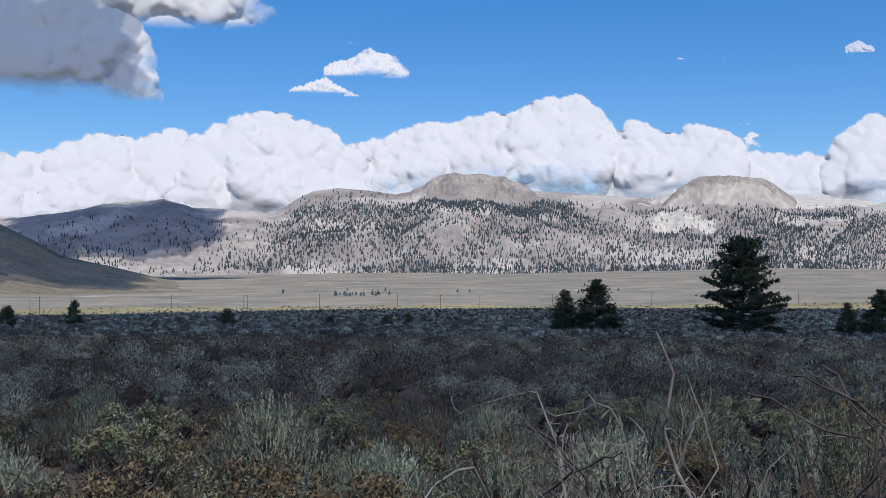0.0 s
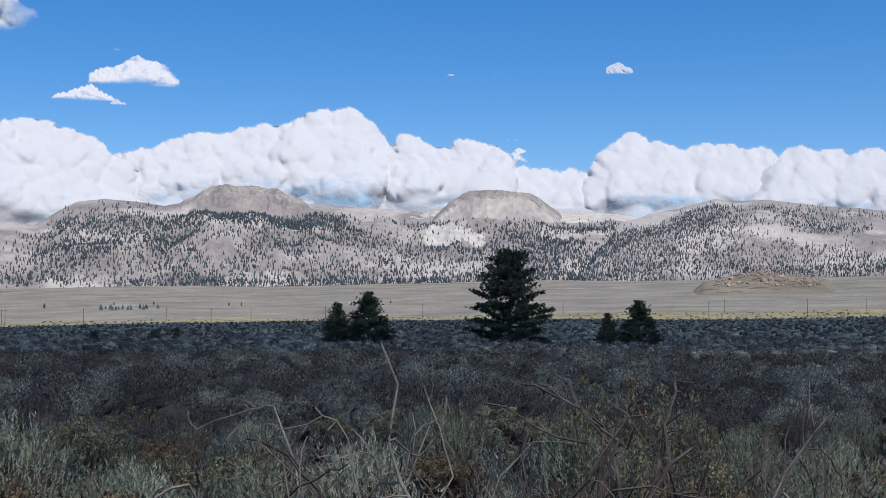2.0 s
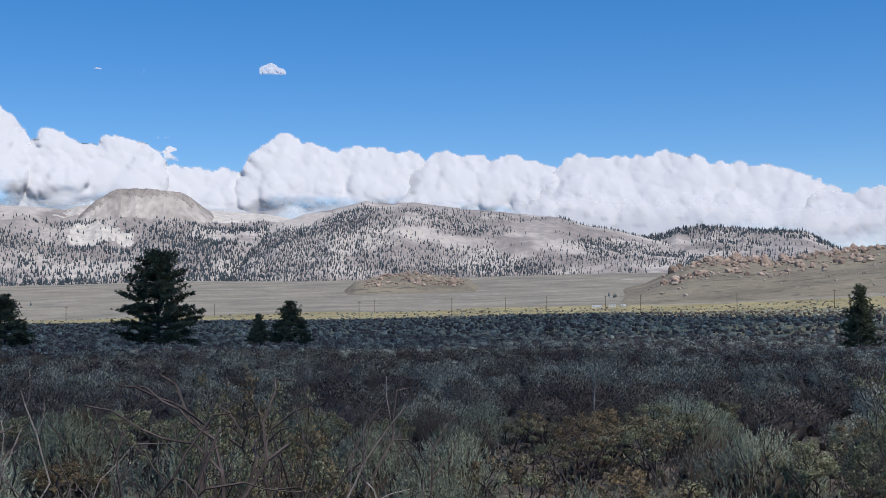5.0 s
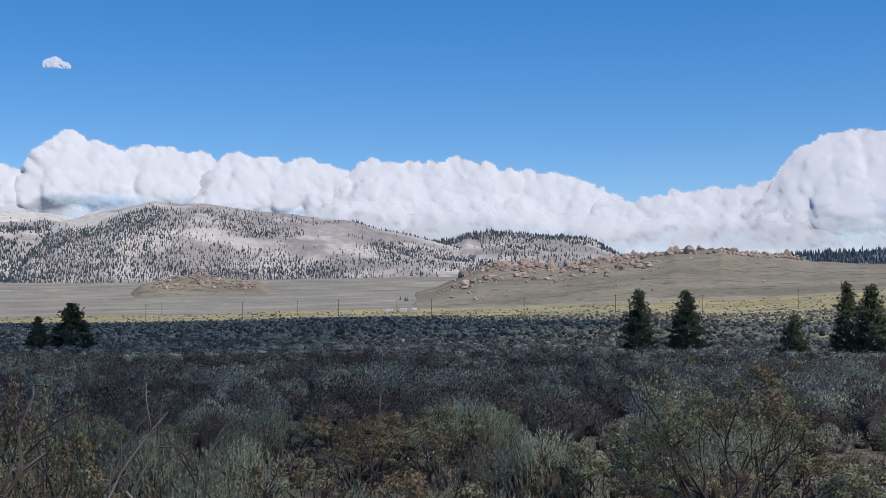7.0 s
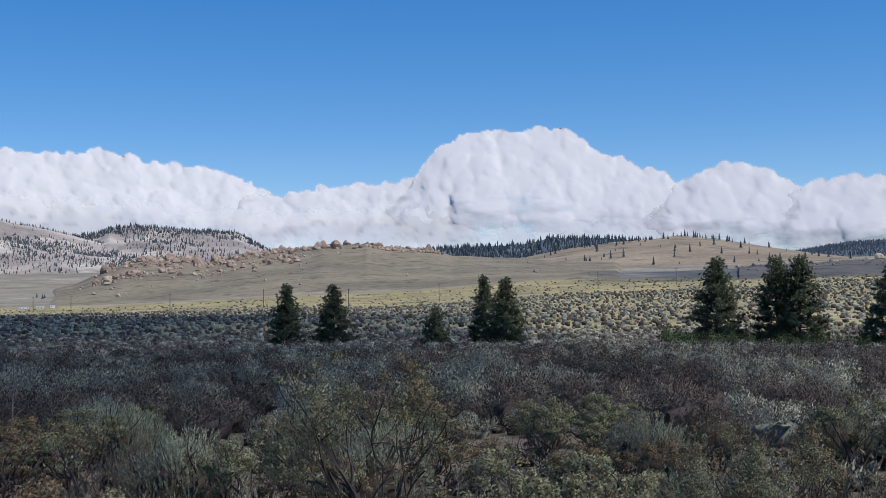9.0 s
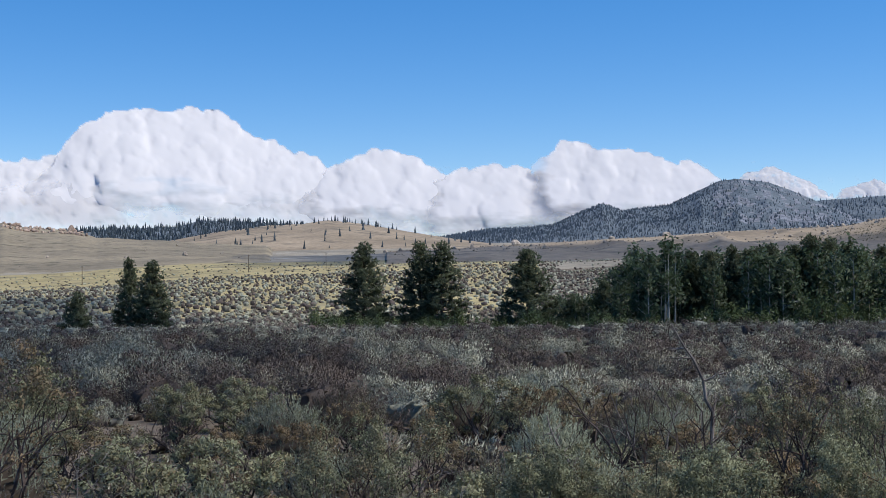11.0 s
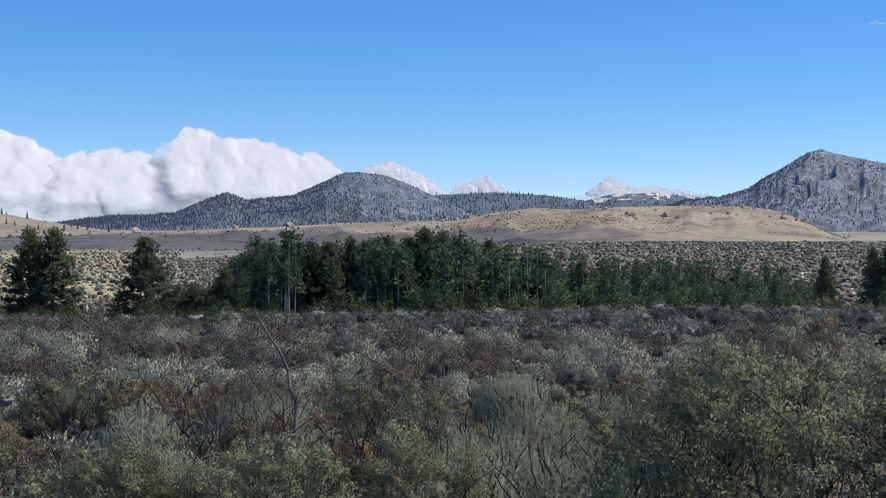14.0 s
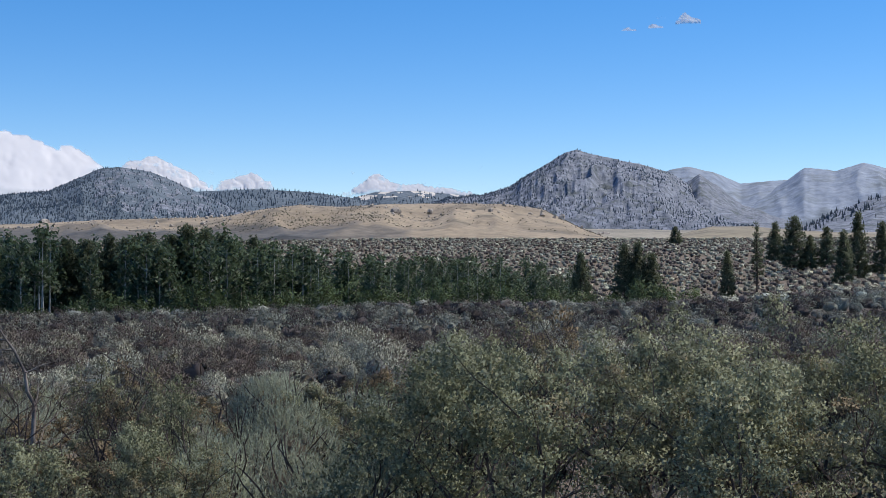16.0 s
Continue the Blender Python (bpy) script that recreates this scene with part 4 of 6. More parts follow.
def blades(b, base, way, length, width, g, tone, out=None):
    """Narrow leaves: one triangle each, turned at random, or with their flat side roughly towards out."""
    n = len(base)
    side = np.cross(way, g.normal(0, 1, (n, 3)) if out is None else out + g.normal(0, 0.3, (n, 3)))
    side /= np.linalg.norm(side, axis=1, keepdims=True) + 1e-9
    v = np.stack([base - side * width[:, None], base + side * width[:, None], base + way * length[:, None]], 1)
    b.add(v.reshape(-1, 3), np.arange(3 * n).reshape(-1, 3), np.repeat(np.broadcast_to(tone, (n,)), 3))


def leaflets(b, centre, size, g, tone, flat=0.0, single=False):
    """Small rhombic leaves of two triangles, or wedge-shaped ones of one."""
    n = len(centre)
    a = g.normal(0, 1, (n, 3))
    a[:, 2] *= 1 - flat
    a /= np.linalg.norm(a, axis=1, keepdims=True) + 1e-9
    c = np.cross(a, g.normal(0, 1, (n, 3)))
    c /= np.linalg.norm(c, axis=1, keepdims=True) + 1e-9
    s = np.broadcast_to(size, (n,))[:, None]
    if single:
        v = np.stack([centre - a * s, centre + a * s * 0.7 + c * s * 0.6, centre + a * s * 0.7 - c * s * 0.6], 1)
        b.add(v.reshape(-1, 3), np.arange(3 * n).reshape(-1, 3), np.repeat(np.broadcast_to(tone, (n,)), 3))
        return
    v = np.stack([centre - a * s, centre + c * s * 0.45, centre + a * s, centre - c * s * 0.45], 1)
    f = np.array([(0, 1, 2), (0, 2, 3)])[None] + (np.arange(n) * 4)[:, None, None]
    b.add(v.reshape(-1, 3), f.reshape(-1, 3), np.repeat(np.broadcast_to(tone, (n,)), 4))


def sage_shape(seed, h=0.9, w=1.3, spikes=170, leaves=9, grey=0.2):
    """Arrays of the stems and of the leaves of a sagebrush: a low dome of upright leafy spikes."""
    g = np.random.default_rng(seed)
    stems, foliage, tips = Build(), Build(), []
    for _ in range(9):
        a = g.uniform(0, 6.28)
        lean = g.uniform(0.2, 0.9)
        branch(stems, g, (0.05 * math.cos(a), 0.05 * math.sin(a), -0.05), (lean * math.cos(a), lean * math.sin(a), 1.0), h * 0.75, 0.022, 1, tips, 0.3, 0.1, 4, (1, 3))
    lobes = g.uniform(0, 6.28, 3)
    a = g.uniform(0, 6.28, spikes)
    rho = np.sqrt(g.uniform(0, 1, spikes))
    edge = 1 + 0.16 * np.sin(2 * a + lobes[0]) + 0.12 * np.sin(5 * a + lobes[1])
    x, y = rho * edge * w / 2 * np.cos(a), rho * edge * w / 2 * np.sin(a)
    zt = h * (1 - 0.6 * rho ** 2.4) * (0.82 + 0.25 * fbm(xyz(x * 4 + seed, y * 4, 0.3), 2, seed)) * g.uniform(0.86, 1.06, spikes)
    tip = np.stack([x, y, zt], -1)
    way = unit(np.stack([x * 0.55, y * 0.55, np.full(spikes, 0.7)], -1) + g.normal(0, 0.13, (spikes, 3)))
    length = g.uniform(0.14, 0.30, spikes) * h / 0.9
    tone = np.clip(g.normal(grey, 0.12, spikes), 0, 1)
    for k in range(leaves):
        t = (k + g.uniform(0, 1, spikes)) / leaves
        base = tip - way * (length * (1 - t))[:, None]
        d = unit(way * 1.0 + g.normal(0, 0.36, (spikes, 3)))
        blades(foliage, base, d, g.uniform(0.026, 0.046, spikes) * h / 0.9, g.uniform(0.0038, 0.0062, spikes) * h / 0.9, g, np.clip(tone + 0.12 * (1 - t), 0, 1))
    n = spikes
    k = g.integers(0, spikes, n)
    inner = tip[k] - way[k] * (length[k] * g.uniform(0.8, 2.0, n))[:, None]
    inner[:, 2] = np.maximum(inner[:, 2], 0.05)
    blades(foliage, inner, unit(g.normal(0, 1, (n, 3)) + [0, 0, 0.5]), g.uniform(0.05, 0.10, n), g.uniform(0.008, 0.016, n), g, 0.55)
    # Woody brown dome, toned dark to paint the shade between the spikes.
    shade_core(foliage, h * 0.62, w * 0.70, 5, 10, seed, 0.9)
    return stems, foliage


def brush_shape(seed, h=1.5, w=2.0, leaves=3600, rust=0.3, clumps=60, leaf=0.017):
    """The limbs of a bitterbrush and its small leaves, gathered in rounded sprays at the ends of the limbs."""
    g = np.random.default_rng(seed)
    limbs, tips = Build(), []
    for _ in range(8):
        a = g.uniform(0, 6.28)
        lean = g.uniform(0.25, 1.0) * w / h * 0.6
        branch(limbs, g, (0.06 * math.cos(a), 0.06 * math.sin(a), -0.08), (lean * math.cos(a), lean * math.sin(a), 1.0), h * 0.55, 0.03, 2, tips, 0.5, 0.03, 4, (2, 4))
    tips = np.array(tips) * fit_to(limbs, (), h * 0.93, w * 0.92)
    c = tips[g.integers(0, len(tips), clumps)]
    far = np.hypot(c[:, 0], c[:, 1]) / (w / 2)
    roof = h * np.sqrt(np.maximum(0.12, 1 - 0.8 * np.minimum(far, 1) ** 2))
    c[:, 2] = np.where(g.uniform(0, 1, clumps) < 0.6, roof * g.uniform(0.72, 0.95, clumps), c[:, 2])
    size = g.uniform(0.065, 0.135, clumps) * (h / 1.7) ** 0.5
    hue = np.clip(fbm(c * 1.3 + seed, 2, seed) * 1.8 - 0.68 + rust * 0.7 + g.normal(0, 0.16, clumps), 0, 1)
    k = g.integers(0, clumps, leaves)
    d = unit(g.normal(0, 1, (leaves, 3)) + [0, 0, 0.2])
    q = c[k] + d * (size[k] * g.uniform(0.35, 1.1, leaves))[:, None] * [1.2, 1.2, 0.85]
    q[:, 2] = np.maximum(q[:, 2], 0.04)
    b = Build()
    leaflets(b, q, g.uniform(0.7, 1.3, leaves) * leaf, g, np.clip(hue[k] + g.normal(0, 0.08, leaves), 0, 1), single=True)
    v, f, t = b.arrays()
    out = unit(v - [0, 0, h * 0.3])
    nor = unit(np.repeat(d, 3, 0) * 0.6 + out * 0.4 + g.normal(0, 0.16, v.shape) + [0, 0, 0.12])
    return limbs, make_mesh("foliage", v, f, bitter_leaf, True, t, nor)


def thing(name, parts, label, category, group, labels=None):
    """An Empty at its base with one mesh for each part."""
    ob = new(name)
    for part_name, mesh in parts:
        tagged(part(part_name, mesh, ob, (labels or {}).get(part_name, "")), kind="stuff" if part_name in ("branchwork", "foliage", "crown") else "")
    return tagged(ob, label, category, group)


def fit_to(b, others, h, w):
    """Scales gathered pieces so that together they are h tall and w broad."""
    v = np.concatenate(b.v)
    sz = h / np.quantile(v[:, 2], 0.995)
    sw = w / 2 / np.quantile(np.hypot(v[:, 0], v[:, 1]), 0.97)
    for k in (b, *others):
        k.v = [p * [sw, sw, sz] for p in k.v]
    return np.array([sw, sw, sz])


def shade_core(b, h, w, rings, sides, seed, tone):
    """The dense mass of a shrub: a lumpy closed dome, its tone painting the shade among the leaves."""
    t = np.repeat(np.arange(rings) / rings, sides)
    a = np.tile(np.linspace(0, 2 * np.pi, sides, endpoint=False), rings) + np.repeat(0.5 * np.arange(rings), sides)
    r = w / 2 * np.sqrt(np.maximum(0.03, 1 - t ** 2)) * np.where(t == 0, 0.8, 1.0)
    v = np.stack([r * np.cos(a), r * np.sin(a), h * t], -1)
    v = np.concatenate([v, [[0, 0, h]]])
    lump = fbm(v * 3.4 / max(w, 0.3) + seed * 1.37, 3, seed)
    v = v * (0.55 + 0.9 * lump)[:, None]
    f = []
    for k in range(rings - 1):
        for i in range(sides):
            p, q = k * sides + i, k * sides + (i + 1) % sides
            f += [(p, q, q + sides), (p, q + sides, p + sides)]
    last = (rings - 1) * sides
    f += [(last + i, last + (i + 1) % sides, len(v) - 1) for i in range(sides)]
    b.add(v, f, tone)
    return v


class Stock:
    """Built things to be set out: the first is used as it is, the rest are copies."""

    def __init__(self, makers):
        self.obs, self.used = makers, set()

    def put(self, k, x, y, z, turn=0.0, scale=1.0, tall=None, lean=0.0, label=""):
        ob = self.obs[k % len(self.obs)]
        m = pose(x, y, z, lean, 0, turn) @ Matrix.Diagonal((scale, scale, scale if tall is None else tall, 1))
        if ob.name in self.used:
            sx, sy, sz = ob.scale
            ob = copy_thing(ob, m @ Matrix.Diagonal((1 / sx, 1 / sy, 1 / sz, 1)))
        else:
            self.used.add(ob.name)
            ob.matrix_basis = m
        return tagged(ob, label) if label else ob


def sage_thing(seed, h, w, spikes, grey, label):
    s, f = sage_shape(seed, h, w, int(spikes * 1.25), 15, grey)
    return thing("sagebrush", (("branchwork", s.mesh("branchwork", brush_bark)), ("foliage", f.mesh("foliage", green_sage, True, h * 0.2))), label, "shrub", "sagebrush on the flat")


def brush_thing(seed, h, w, leaves, rust, label, clumps=60, leaf=0.017):
    s, f = brush_shape(seed, h, w, leaves, rust, clumps, leaf)
    return thing("bitterbrush", (("branchwork", s.mesh("branchwork", brush_bark)), ("foliage", f)), label, "shrub", "bitterbrush on the flat")


sage_stock = Stock([
    sage_thing(201, 0.90, 1.30, 360, 0.10, "grey-green sagebrush with upright leafy spikes on sandy ground"),
    sage_thing(202, 0.80, 1.50, 400, 0.15, "broad pale sagebrush dome on sandy ground"),
    sage_thing(203, 1.00, 1.20, 330, 0.05, "tall silvery sagebrush with long spikes"),
    sage_thing(204, 0.85, 1.40, 330, 0.75, "brownish half-dry sagebrush with dark stems"),
    sage_thing(205, 0.70, 1.10, 260, 0.35, "small dull grey sagebrush"),
])
brush_stock = Stock([
    brush_thing(211, 1.10, 1.7, 6000, 0.25, "dark olive bitterbrush with crooked limbs", 60, 0.017),
    brush_thing(212, 1.00, 1.5, 5000, 0.75, "rusty-leaved bitterbrush with dark limbs", 50, 0.016),
    brush_thing(213, 0.95, 1.6, 3000, 0.55, "sparse bitterbrush with bare dark twigs", 40, 0.016),
])
big_brush = Stock([
    brush_thing(221, 1.75, 2.4, 36000, 0.05, "large green bitterbrush with dense small leaves", 210, 0.0125),
    brush_thing(222, 1.70, 2.2, 29000, 0.45, "large yellow-green bitterbrush with rusty tips", 180, 0.0125),
    brush_thing(223, 1.75, 2.2, 9000, 0.15, "tall open bitterbrush showing dark crooked limbs", 110, 0.0145),
])


def crooked(b, g, start, way, length, radius, depth, up=0.03, roof=9.0):
    """A dead limb that kinks and forks all along its outer part, set with short twigs."""
    pts, d = [np.array(start, float)], unit(np.array(way, float))
    n = (4, 6, 9)[min(depth, 2)]
    for k in range(n):
        d = unit(d + g.normal(0, 0.27, 3) + [0, 0, up])
        pts.append(pts[-1] + d * length / n * g.uniform(0.6, 1.4))
    end = roof * g.uniform(0.62, 1.04)
    pts = [p for k, p in enumerate(pts) if k < 2 or max(q[2] for q in pts[:k + 1]) < end]
    n = len(pts) - 1
    tube(b, pts, np.linspace(radius, radius * max(0.25, 1 - 0.085 * n), n + 1), (3, 4, 5)[min(depth, 2)])
    if depth > 0:
        for k in range(1, n + 1):
            if g.uniform() < (0.75 if k > 1 else 0.4):
                side = unit(np.cross(d, g.normal(0, 1, 3)))
                way = unit(unit(pts[k] - pts[k - 1]) * 0.75 + side * g.uniform(0.4, 1.1) + [0, 0, 0.15])
                crooked(b, g, pts[k], way, length * g.uniform(0.16, 0.42), max(radius * (0.55 - 0.03 * k), 0.0022), depth - 1, up, roof)


def snag_thing(seed, h, spread, material, label, stems=9, thick=0.011):
    g = np.random.default_rng(seed)
    b = Build()
    for k in range(stems):
        a = 6.28 * k / stems + g.uniform(-0.5, 0.5)
        lean = spread * g.uniform(0.3, 0.9)
        crooked(b, g, (0.05 * math.cos(a), 0.05 * math.sin(a), -0.1), (lean * math.cos(a), lean * math.sin(a), 1), h * g.uniform(0.75, 1.25), thick, 2, 0.0, h)
    v, f, t = b.arrays()
    top = v[:, 2].max()
    b.v = [p * (h / top) for p in b.v]
    return tagged(new("dead_shrub", b.mesh("dead_shrub", material)), label, "dead shrub", "dead shrubs on the flat")


snags = Stock([
    snag_thing(231, 1.35, 0.9, grey_wood, "bare bleached dead shrub with forked branches"),
    snag_thing(232, 1.4, 1.5, brush_bark, "bare dark-barked dead shrub", 13, 0.017),
    snag_thing(233, 1.2, 1.3, grey_wood, "low tangle of bare grey twigs", 16, 0.008),
])

NEAR = 21.0
taken = []


def stand(stock, k, bearing, r, turn, scale=1.0, tall=None, room=0.7, sink=0.04, label=""):
    x, y = r * math.sin(radians(bearing)), r * math.cos(radians(bearing))
    taken.append((x, y, room))
    return stock.put(k, x, y, ground_z(x, y) - sink, turn, scale, tall, label=label)


# large shrubs close by
stand(big_brush, 0, 100.0, 7.2, 20, 0.9, 0.95, 1.0)
stand(big_brush, 1, 97.6, 9.0, 110, 0.75, 0.98, 0.9)
stand(big_brush, 0, 106.3, 8.2, 200, 0.95, 1.0, 1.1)
stand(big_brush, 2, 102.4, 9.3, 80, 0.85, 1.06, 0.9)
stand(big_brush, 1, 110.8, 7.0, 300, 0.9, 0.92, 1.0)
stand(big_brush, 0, 116.0, 9.0, 250, 1.0, 1.06, 1.1)
stand(big_brush, 1, 79.0, 7.4, 40, 0.62, 0.66, 0.8)
stand(big_brush, 1, 84.2, 7.6, 170, 0.6, 0.68, 0.8)
stand(big_brush, 2, 83.9, 9.2, 250, 0.55, 0.86, 0.6)
stand(big_brush, 1, 73.0, 7.4, 320, 0.62, 0.64, 0.8)
stand(big_brush, 2, 49.2, 10.9, 15, 0.95, 1.03, 1.2)
stand(big_brush, 2, 18.4, 7.9, 140, 0.5, 0.97, 0.6)
stand(big_brush, 2, 20.8, 7.0, 60, 0.5, 0.80, 0.6)
stand(big_brush, 2, 63.5, 8.6, 200, 0.6, 0.66, 0.6)
stand(big_brush, 2, 66.5, 9.6, 20, 0.6, 0.70, 0.6)
stand(brush_stock, 1, -14.5, 7.8, 30, 1.0, 1.05, 0.8)
stand(brush_stock, 1, -8.0, 8.3, 130, 1.0, 1.0, 0.8)
stand(brush_stock, 1, -2.5, 8.2, 230, 0.9, 0.95, 0.7)
stand(brush_stock, 0, -13.0, 12.5, 330, 1.1, 1.1, 0.9)
stand(snags, 0, 10.8, 4.3, 30, 1.05, 1.22, 0.3)
stand(snags, 2, 9.0, 4.4, 200, 1.05, 1.3, 0.3)
stand(snags, 0, 12.4, 4.6, 140, 1.0, 1.2, 0.3)
stand(snags, 1, 7.2, 4.6, 250, 0.9, 1.0, 0.3)
stand(snags, 1, 14.0, 4.8, 60, 1.1, 1.15, 0.3)
stand(snags, 1, 17.0, 5.2, 120, 1.1, 1.15, 0.3)
stand(snags, 1, 19.2, 5.8, 20, 0.8, 1.06, 0.3)
stand(snags, 1, 21.8, 7.4, 250, 1.0, 1.1, 0.3)
stand(snags, 0, 79.0, 10.8, 70, 0.85, 1.12, 0.3)
stand(snags, 1, 82.6, 9.8, 10, 0.9, 1.05, 0.3)
stand(snags, 1, 76.5, 9.5, 140, 0.8, 0.95, 0.3)
stand(snags, 2, 98.0, 9.8, 200, 0.8, 1.05, 0.3)
stand(snags, 2, 103.4, 10.2, 100, 0.8, 1.1, 0.3)
stand(snags, 0, 107.0, 9.4, 10, 0.8, 1.1, 0.3)
stand(snags, 2, 67.0, 8.0, 0, 0.9, 0.7, 0.3)
stand(snags, 0, -19.0, 6.6, 80, 0.8, 0.72, 0.3)
stand(snags, 2, 51.5, 9.4, 300, 0.9, 0.85, 0.3)
stand(snags, 2, 26.0, 6.8, 40, 0.8, 0.75, 0.3)
for k, (a, r, s) in enumerate(((2.5, 9.0, 1.15), (7.0, 9.6, 1.15), (-1.5, 11.5, 1.0), (33.0, 8.4, 0.9), (39.5, 8.8, 0.95), (44.0, 8.6, 0.85), (88.6, 10.6, 1.05),
                               (87.0, 8.6, 0.95), (90.0, 12.6, 1.1), (57.5, 8.0, 0.8), (36.0, 10.5, 0.9), (13.0, 8.6, 0.9), (69.5, 9.4, 0.8), (70.4, 6.9, 0.8), (67.2, 7.2, 0.85), (92.2, 7.6, 0.95), (94.6, 8.4, 1.0), (62.6, 7.0, 0.8))):
    stand(sage_stock, (0, 2, 1, 2)[k % 4], a, r, 47 * k, s, s * 1.02, 0.6)

# one tall bleached stick rising out of the dead shrub, and a few more
def stick(points, radius, label):
    b = Build()
    p = np.array(points, float)
    t = np.linspace(0, 1, 10)
    q = np.stack([np.interp(t, np.linspace(0, 1, len(p)), p[:, k]) for k in range(3)], 1)
    q += np.stack([fbm(q * 7 + k, 2, 4 + k) - 0.5 for k in range(3)], -1) * 0.09
    tube(b, q, np.linspace(radius, radius * 0.25, 10), 6)
    g = np.random.default_rng(int(abs(q[0, 0]) * 1000))
    for k in range(3, 8 if radius > 0.008 else 3):
        for _ in range(int(g.integers(1, 3))):
            side = unit(np.cross(q[k] - q[k - 1], g.normal(0, 1, 3)))
            crooked(b, g, q[k], unit(q[k] - q[k - 1]) * 0.5 + side, np.linalg.norm(q[-1] - q[0]) * g.uniform(0.05, 0.15), radius * 0.35, 1)
    return tagged(new("dead_branch", b.mesh("dead_branch", grey_wood, True)), label, "branch", "dead branches among the shrubs")


def off(bearing, r, height):
    v = place_at(bearing, r)
    return (v.x, v.y, v.z + height)


stick([off(10.6, 4.15, -0.1), off(10.9, 4.15, 0.85), off(10.2, 4.15, 1.12), off(9.1, 4.2, 1.42), off(8.4, 4.2, 1.69)], 0.012, "tall bleached dead stick with peeling bark")
stick([off(10.4, 4.15, 1.1), off(9.6, 4.1, 1.24), off(8.0, 4.1, 1.28)], 0.005, "thin bleached side twig")
stick([off(11.0, 4.15, 0.85), off(12.0, 4.1, 1.14), off(12.6, 4.1, 1.3)], 0.005, "thin bleached side twig")
stick([off(26.4, 6.6, 0.0), off(26.2, 6.6, 0.75), off(26.5, 6.6, 1.05)], 0.012, "upright bare grey stick")
stick([off(33.6, 19.5, 0.0), off(33.6, 19.5, 1.55)], 0.02, "thin pale marker stake in the sagebrush")
stick([off(75.0, 8.6, 0.2), off(73.2, 8.6, 0.85), off(72.4, 8.6, 1.12)], 0.014, "leaning bare grey stick")
stick([off(79.6, 10.6, 0.0), off(79.7, 10.6, 1.0), off(79.0, 10.6, 1.42), off(78.0, 10.6, 1.72)], 0.022, "dark forked dead trunk")

# the rest of the near shrubs
count = 0
g = np.random.default_rng(77)
while count < 230:
    a = g.uniform(-23, 121)
    r = math.sqrt(g.uniform(5.5 ** 2, NEAR ** 2))
    x, y = r * math.sin(radians(a)), r * math.cos(radians(a))
    room = g.uniform(0.38, 0.6)
    if any((x - p) ** 2 + (y - q) ** 2 < (0.8 * (room + w)) ** 2 for p, q, w in taken):
        room *= 0.75
        if any((x - p) ** 2 + (y - q) ** 2 < (0.6 * (room + w)) ** 2 for p, q, w in taken):
            continue
    taken.append((x, y, room))
    kind = g.uniform()
    clump = float(value_noise(np.array([x / 5, y / 5, 0.5]), 3))
    if r < 9:
        size = g.uniform(0.75, 0.95)
    else:
        size = g.uniform(0.8, 1.15)
    z = ground_z(x, y) - 0.04
    if kind < 0.42 + 0.3 * (clump - 0.5):
        sage_stock.put(int(g.integers(0, 5)), x, y, z, g.uniform(0, 360), size, size * g.uniform(0.85, 1.1))
    else:
        brush_stock.put(int(g.integers(0, 3)), x, y, z, g.uniform(0, 360), size * 0.9, size * g.uniform(0.7, 0.95))
    count += 1


